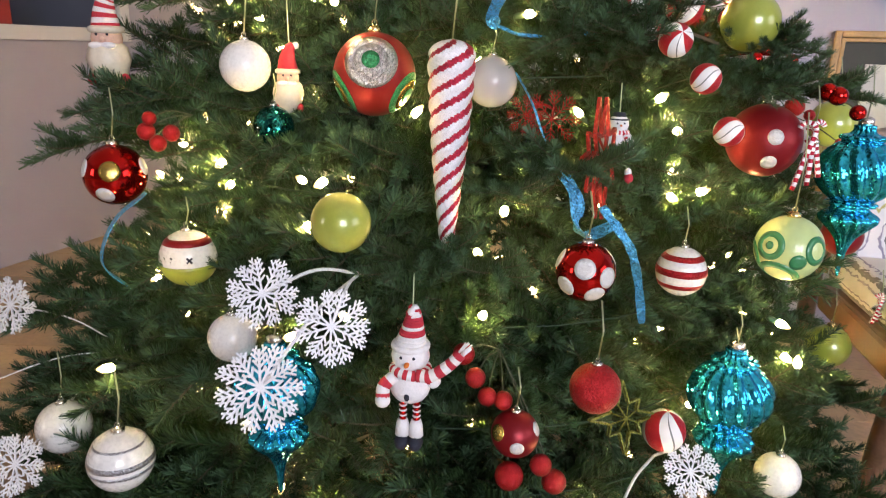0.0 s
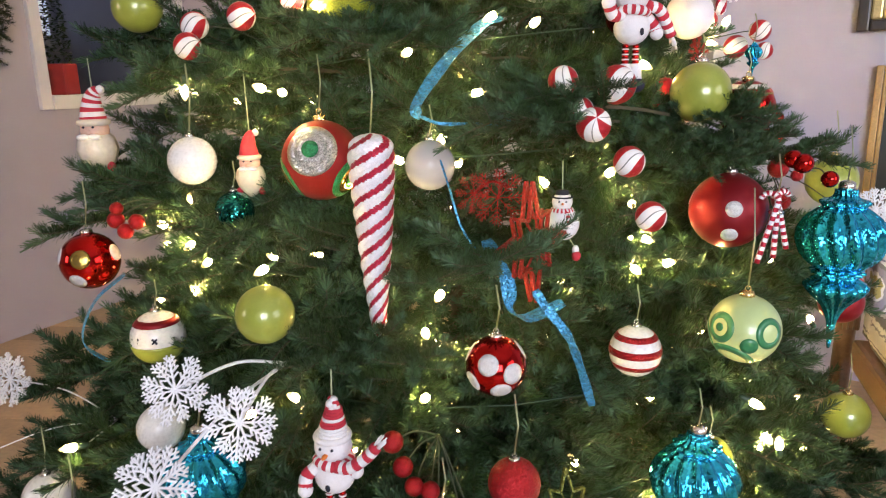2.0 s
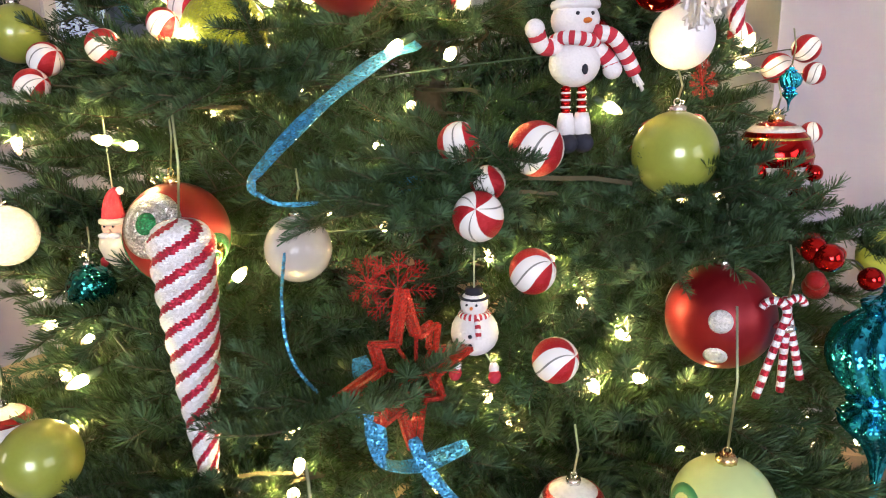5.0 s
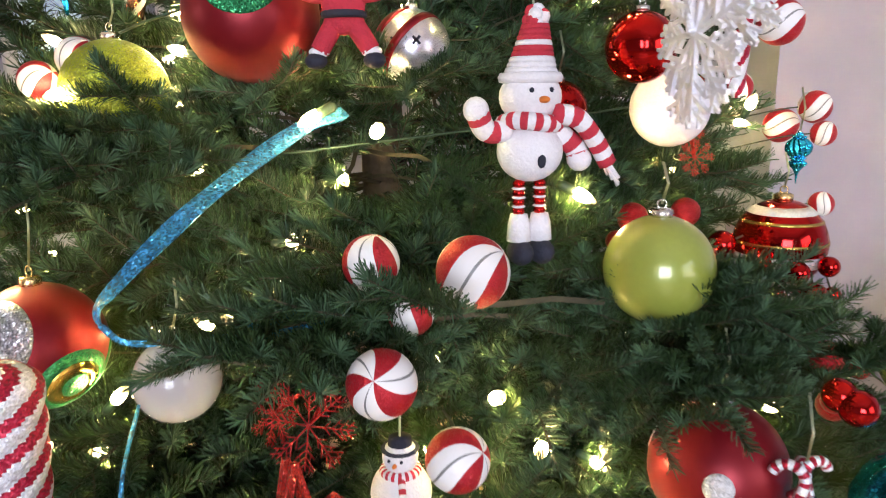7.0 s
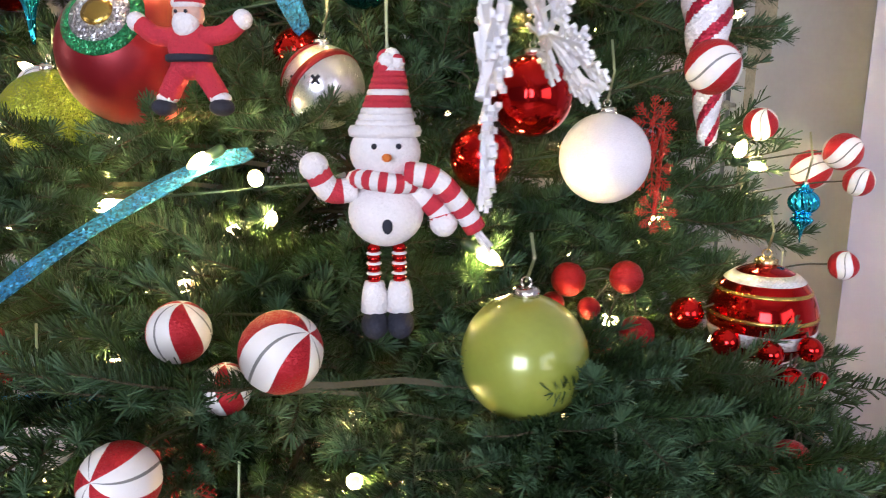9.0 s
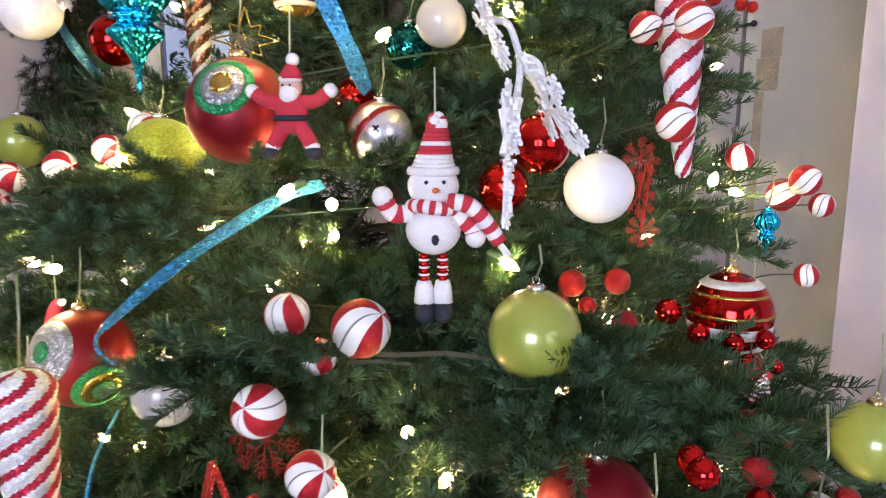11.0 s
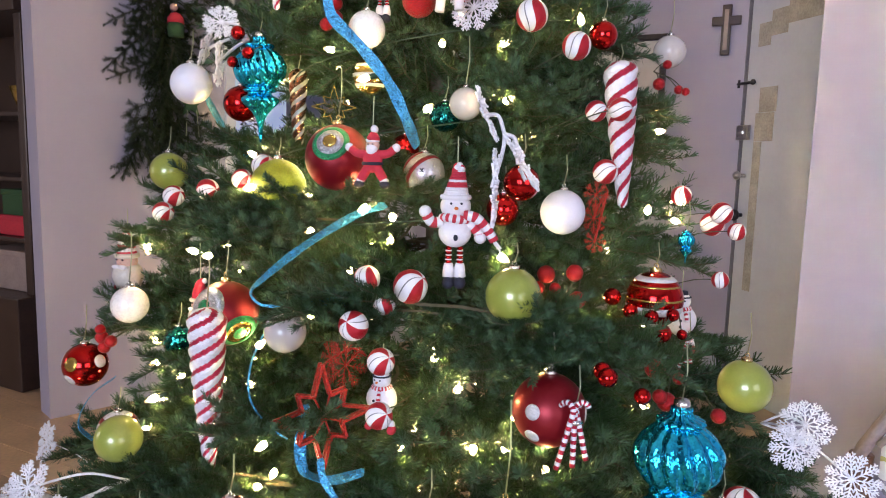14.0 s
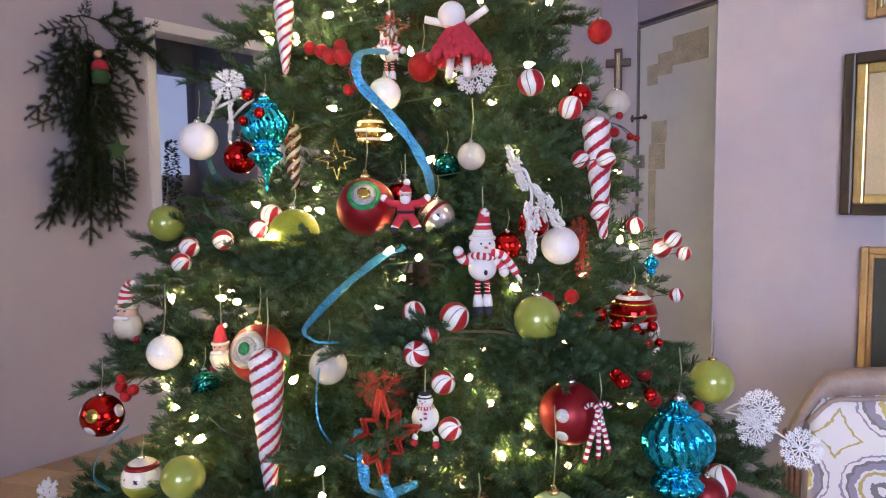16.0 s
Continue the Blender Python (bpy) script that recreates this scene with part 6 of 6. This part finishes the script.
# ---- string lights ----
lights = thing("string_lights", (AXIS.x, AXIS.y, 0.1), "warm white string lights wound round the tree", "string lights")
bmb = bmesh.new()
lathe(bmb, [(0.0, 0.017), (0.0021, 0.0155), (0.0048, 0.009), (0.0058, 0.003), (0.0054, -0.003), (0.004, -0.005)], 10)
BULB_ME = mesh_of("bulb", bmb, BULB, False)
bms = bmesh.new()
lathe(bms, [(0.0045, -0.004), (0.0048, -0.018), (0.003, -0.022), (0.0, -0.022)], 8)
SOCK_ME = mesh_of("socket", bms, WIRE)
KNOWN = [(0.141, 1.09, 1.087), (0.563, 1.582, 1.059), (0.116, 1.085, 0.978), (0.459, 1.444, 1.002), (-0.125, 1.097, 1.11), (-0.061, 1.194, 1.095), (0.345, 1.05, 0.817), (0.051, 1.188, 0.905),
         (-0.175, 1.216, 0.967), (0.416, 1.18, 0.874), (-0.281, 1.229, 0.915), (-0.303, 1.012, 0.992), (0.28, 1.407, 0.969), (0.142, 1.084, 1.3), (0.163, 1.254, 1.262), (0.323, 1.48, 0.992),
         (-0.343, 1.059, 0.748), (0.388, 1.186, 0.734), (-0.162, 1.029, 0.985), (0.408, 1.096, 0.717), (-0.161, 0.902, 0.753), (0.05, 0.961, 0.645), (-0.235, 1.132, 0.71), (0.066, 1.054, 0.91),
         (0.449, 1.239, 0.89), (0.507, 1.256, 0.542), (0.243, 1.047, 0.701), (0.117, 1.208, 1.02), (-0.006, 1.174, 1.48), (0.131, 1.243, 1.484), (-0.426, 1.127, 0.766), (-0.35, 1.231, 0.788), (-0.439, 0.84, 0.506)]
rb = random.Random(8)


def in_front(p):
    """Would a bulb at p touch an ornament or sit between it and the room?"""
    rho, phi = math.hypot(p.x - AXIS.x, p.y - AXIS.y), math.atan2(p.y - AXIS.y, p.x - AXIS.x)
    for (c, q), cr_, cp in zip(TAKEN, C_RHO, C_PHI):
        if (p - c).length < q + 0.012 or (q > 0.012 and rho > cr_ - 0.02 and abs(p.z - c.z - 0.02) < q + 0.035 and abs((phi - cp + math.pi) % (2 * math.pi) - math.pi) * rho < q * 1.15 + 0.02):
            return True
    return False


SPOTS = [Vector(p) for p in KNOWN]
turns = 13.0
for k in range(430):
    u = max(0.0, (k + rb.uniform(-0.4, 0.4)) / 430)
    z = 0.22 + 2.2 * u ** 1.3
    phi = FRONT + 2 * math.pi * turns * u + rb.uniform(-0.15, 0.15)
    r = TREE_R(z) * rb.choice((rb.uniform(0.4, 0.66), rb.uniform(0.66, 0.84)))
    p = Vector((AXIS.x + r * math.cos(phi), AXIS.y + r * math.sin(phi), z + rb.uniform(-0.04, 0.04)))
    if in_front(p) or (math.cos(phi - FRONT) < -0.3 and k % 3):
        continue
    SPOTS.append(p)
cable = [Vector((TREE_R(0.22 + 2.2 * u ** 1.3) * (0.62 + 0.05 * math.sin(90 * u)) * math.cos(FRONT + 2 * math.pi * turns * u), TREE_R(0.22 + 2.2 * u ** 1.3) * (0.62 + 0.05 * math.sin(90 * u)) * math.sin(FRONT + 2 * math.pi * turns * u), 0.12 + 2.2 * u ** 1.3 + 0.03 * math.sin(70 * u))) for u in [i / 420 for i in range(421)]]
bm = bmesh.new()
tube(bm, cable, 0.0016, 4)
part("cable", bm, WIRE, lights, "dark green cable")
for p in SPOTS:
    d = Vector((rb.uniform(-1, 1), rb.uniform(-1, 1), rb.uniform(-0.5, 1))) + (p - AXIS - Vector((0, 0, p.z))).normalized() * 0.8
    m = Matrix.Translation(p - Vector((AXIS.x, AXIS.y, 0.1))) @ aim(d)
    b = part("bulb", BULB_ME, None, lights)
    b.matrix_basis = m
    s = part("socket", SOCK_ME, None, b)

# ---- the wall swag ----
sp = on(LW0, LWD, 0.55, 0.05, 1.95)
swag = thing("wall_swag", sp, "hanging fir swag with a green star on the wall", "swag")
SW = [bough_mesh("bough", 70 + i, 0.42, 1900, 0.8, 0.02, NEEDLE2, 0.019, 0.05, 0.0013, 0.4) for i in range(3)]
rs_ = random.Random(3)
along = Matrix.Rotation(math.atan2(LWD.y, LWD.x), 4, "Z")
for k, (s, zz, ang, sc_) in enumerate(((0, 0.0, -92, 1.0), (0.02, -0.05, -70, 0.7), (-0.03, -0.04, -115, 0.7), (0.0, -0.22, -88, 1.0), (0.05, -0.2, -60, 0.75), (-0.05, -0.2, -130, 0.75), (0.0, -0.45, -95, 1.05), (0.03, -0.5, -80, 1.0), (-0.05, -0.5, -108, 1.0), (0.0, 0.03, -15, 1.15), (0.0, 0.0, 200, 0.5), (0.02, -0.3, -40, 0.6), (-0.02, -0.34, -150, 0.6), (0, 0.02, 80, 0.25), (0.0, -0.36, -85, 1.0), (0.02, -0.12, -100, 0.9), (-0.04, -0.15, -80, 0.9), (0.03, -0.3, -98, 0.95), (-0.06, -0.6, -118, 0.8), (0.05, -0.58, -72, 0.8), (0.0, -0.62, -92, 0.85), (0.06, -0.08, -35, 0.7), (-0.04, -0.1, -145, 0.6))):
    b = part("bough", SW[k % 3], None, swag)
    b.matrix_basis = along @ Matrix.Translation((s, -0.015 * (k % 3), zz)) @ Matrix.Rotation(radians(-ang), 4, "Y") @ Matrix.Rotation(rs_.uniform(1.2, 1.9), 4, "X") @ Matrix.Diagonal((sc_, sc_, sc_, 1))
st = thing("star_ornament", on(LW0, LWD, 0.64, 0.13, 1.40), "small green felt star on the wall swag", "ornament")
bm = bmesh.new()
ring = [Vector(((0.065 if k % 2 == 0 else 0.028) * math.cos(math.pi * k / 5 + math.pi / 2), 0, (0.065 if k % 2 == 0 else 0.028) * math.sin(math.pi * k / 5 + math.pi / 2))) for k in range(10)]
f = bm.faces.new([bm.verts.new(v) for v in ring])
ex = bmesh.ops.extrude_face_region(bm, geom=[f])
bmesh.ops.translate(bm, vec=(0, 0.012, 0), verts=[v for v in ex["geom"] if isinstance(v, bmesh.types.BMVert)])
bmesh.ops.recalc_face_normals(bm, faces=bm.faces)
o = part("star", bm, FELTG, st, "", False)
o.matrix_basis = along
bm = bmesh.new()
for dx in (-0.02, 0.025):
    tube(bm, [(dx, 0, -0.03), (dx * 1.4, 0, -0.15)], 0.002, 5)
o = part("tail", bm, THREAD, st)
o.matrix_basis = along
bm = bmesh.new()
lathe(bm, [(0.0, -0.08), (0.045, -0.08), (0.05, -0.03), (0.04, 0.0), (0.0, 0.0)], 18, (0, 0, 0), 1)
lathe(bm, [(0.05, 0.0), (0.046, 0.03), (0.028, 0.055), (0.0, 0.065)], 18, (0, 0, 0), 0)
ball(bm, 0.022, (0, -0.01, 0.09), mat=2)
gn = new("doll_ornament", mesh_of("doll_ornament", bm, [FELTR, FELTG, FELTP]))
gn.location = on(LW0, LWD, 0.575, 0.13, 1.75)
gn.scale = (0.75, 0.75, 0.75)
tagged(gn, "small red and green cloth figure on the swag", "ornament")

# ---- floor planks ----
bm = bmesh.new()
box(bm, (1.598, 0.158, 0.02), (0, 0, -0.011), None, 0.0015)
PLANK = mesh_of("plank", bm, FLOORW, False)
rp = random.Random(2)
for j in range(46):
    for i in range(6):
        x, y = -5.2 + 1.6 * i + (0.8 if j % 2 else 0.0) + 0.2 * (j % 3), -2.9 + 0.16 * j
        q = part("plank", PLANK, None, floor)
        q.location = (x, y, 0)
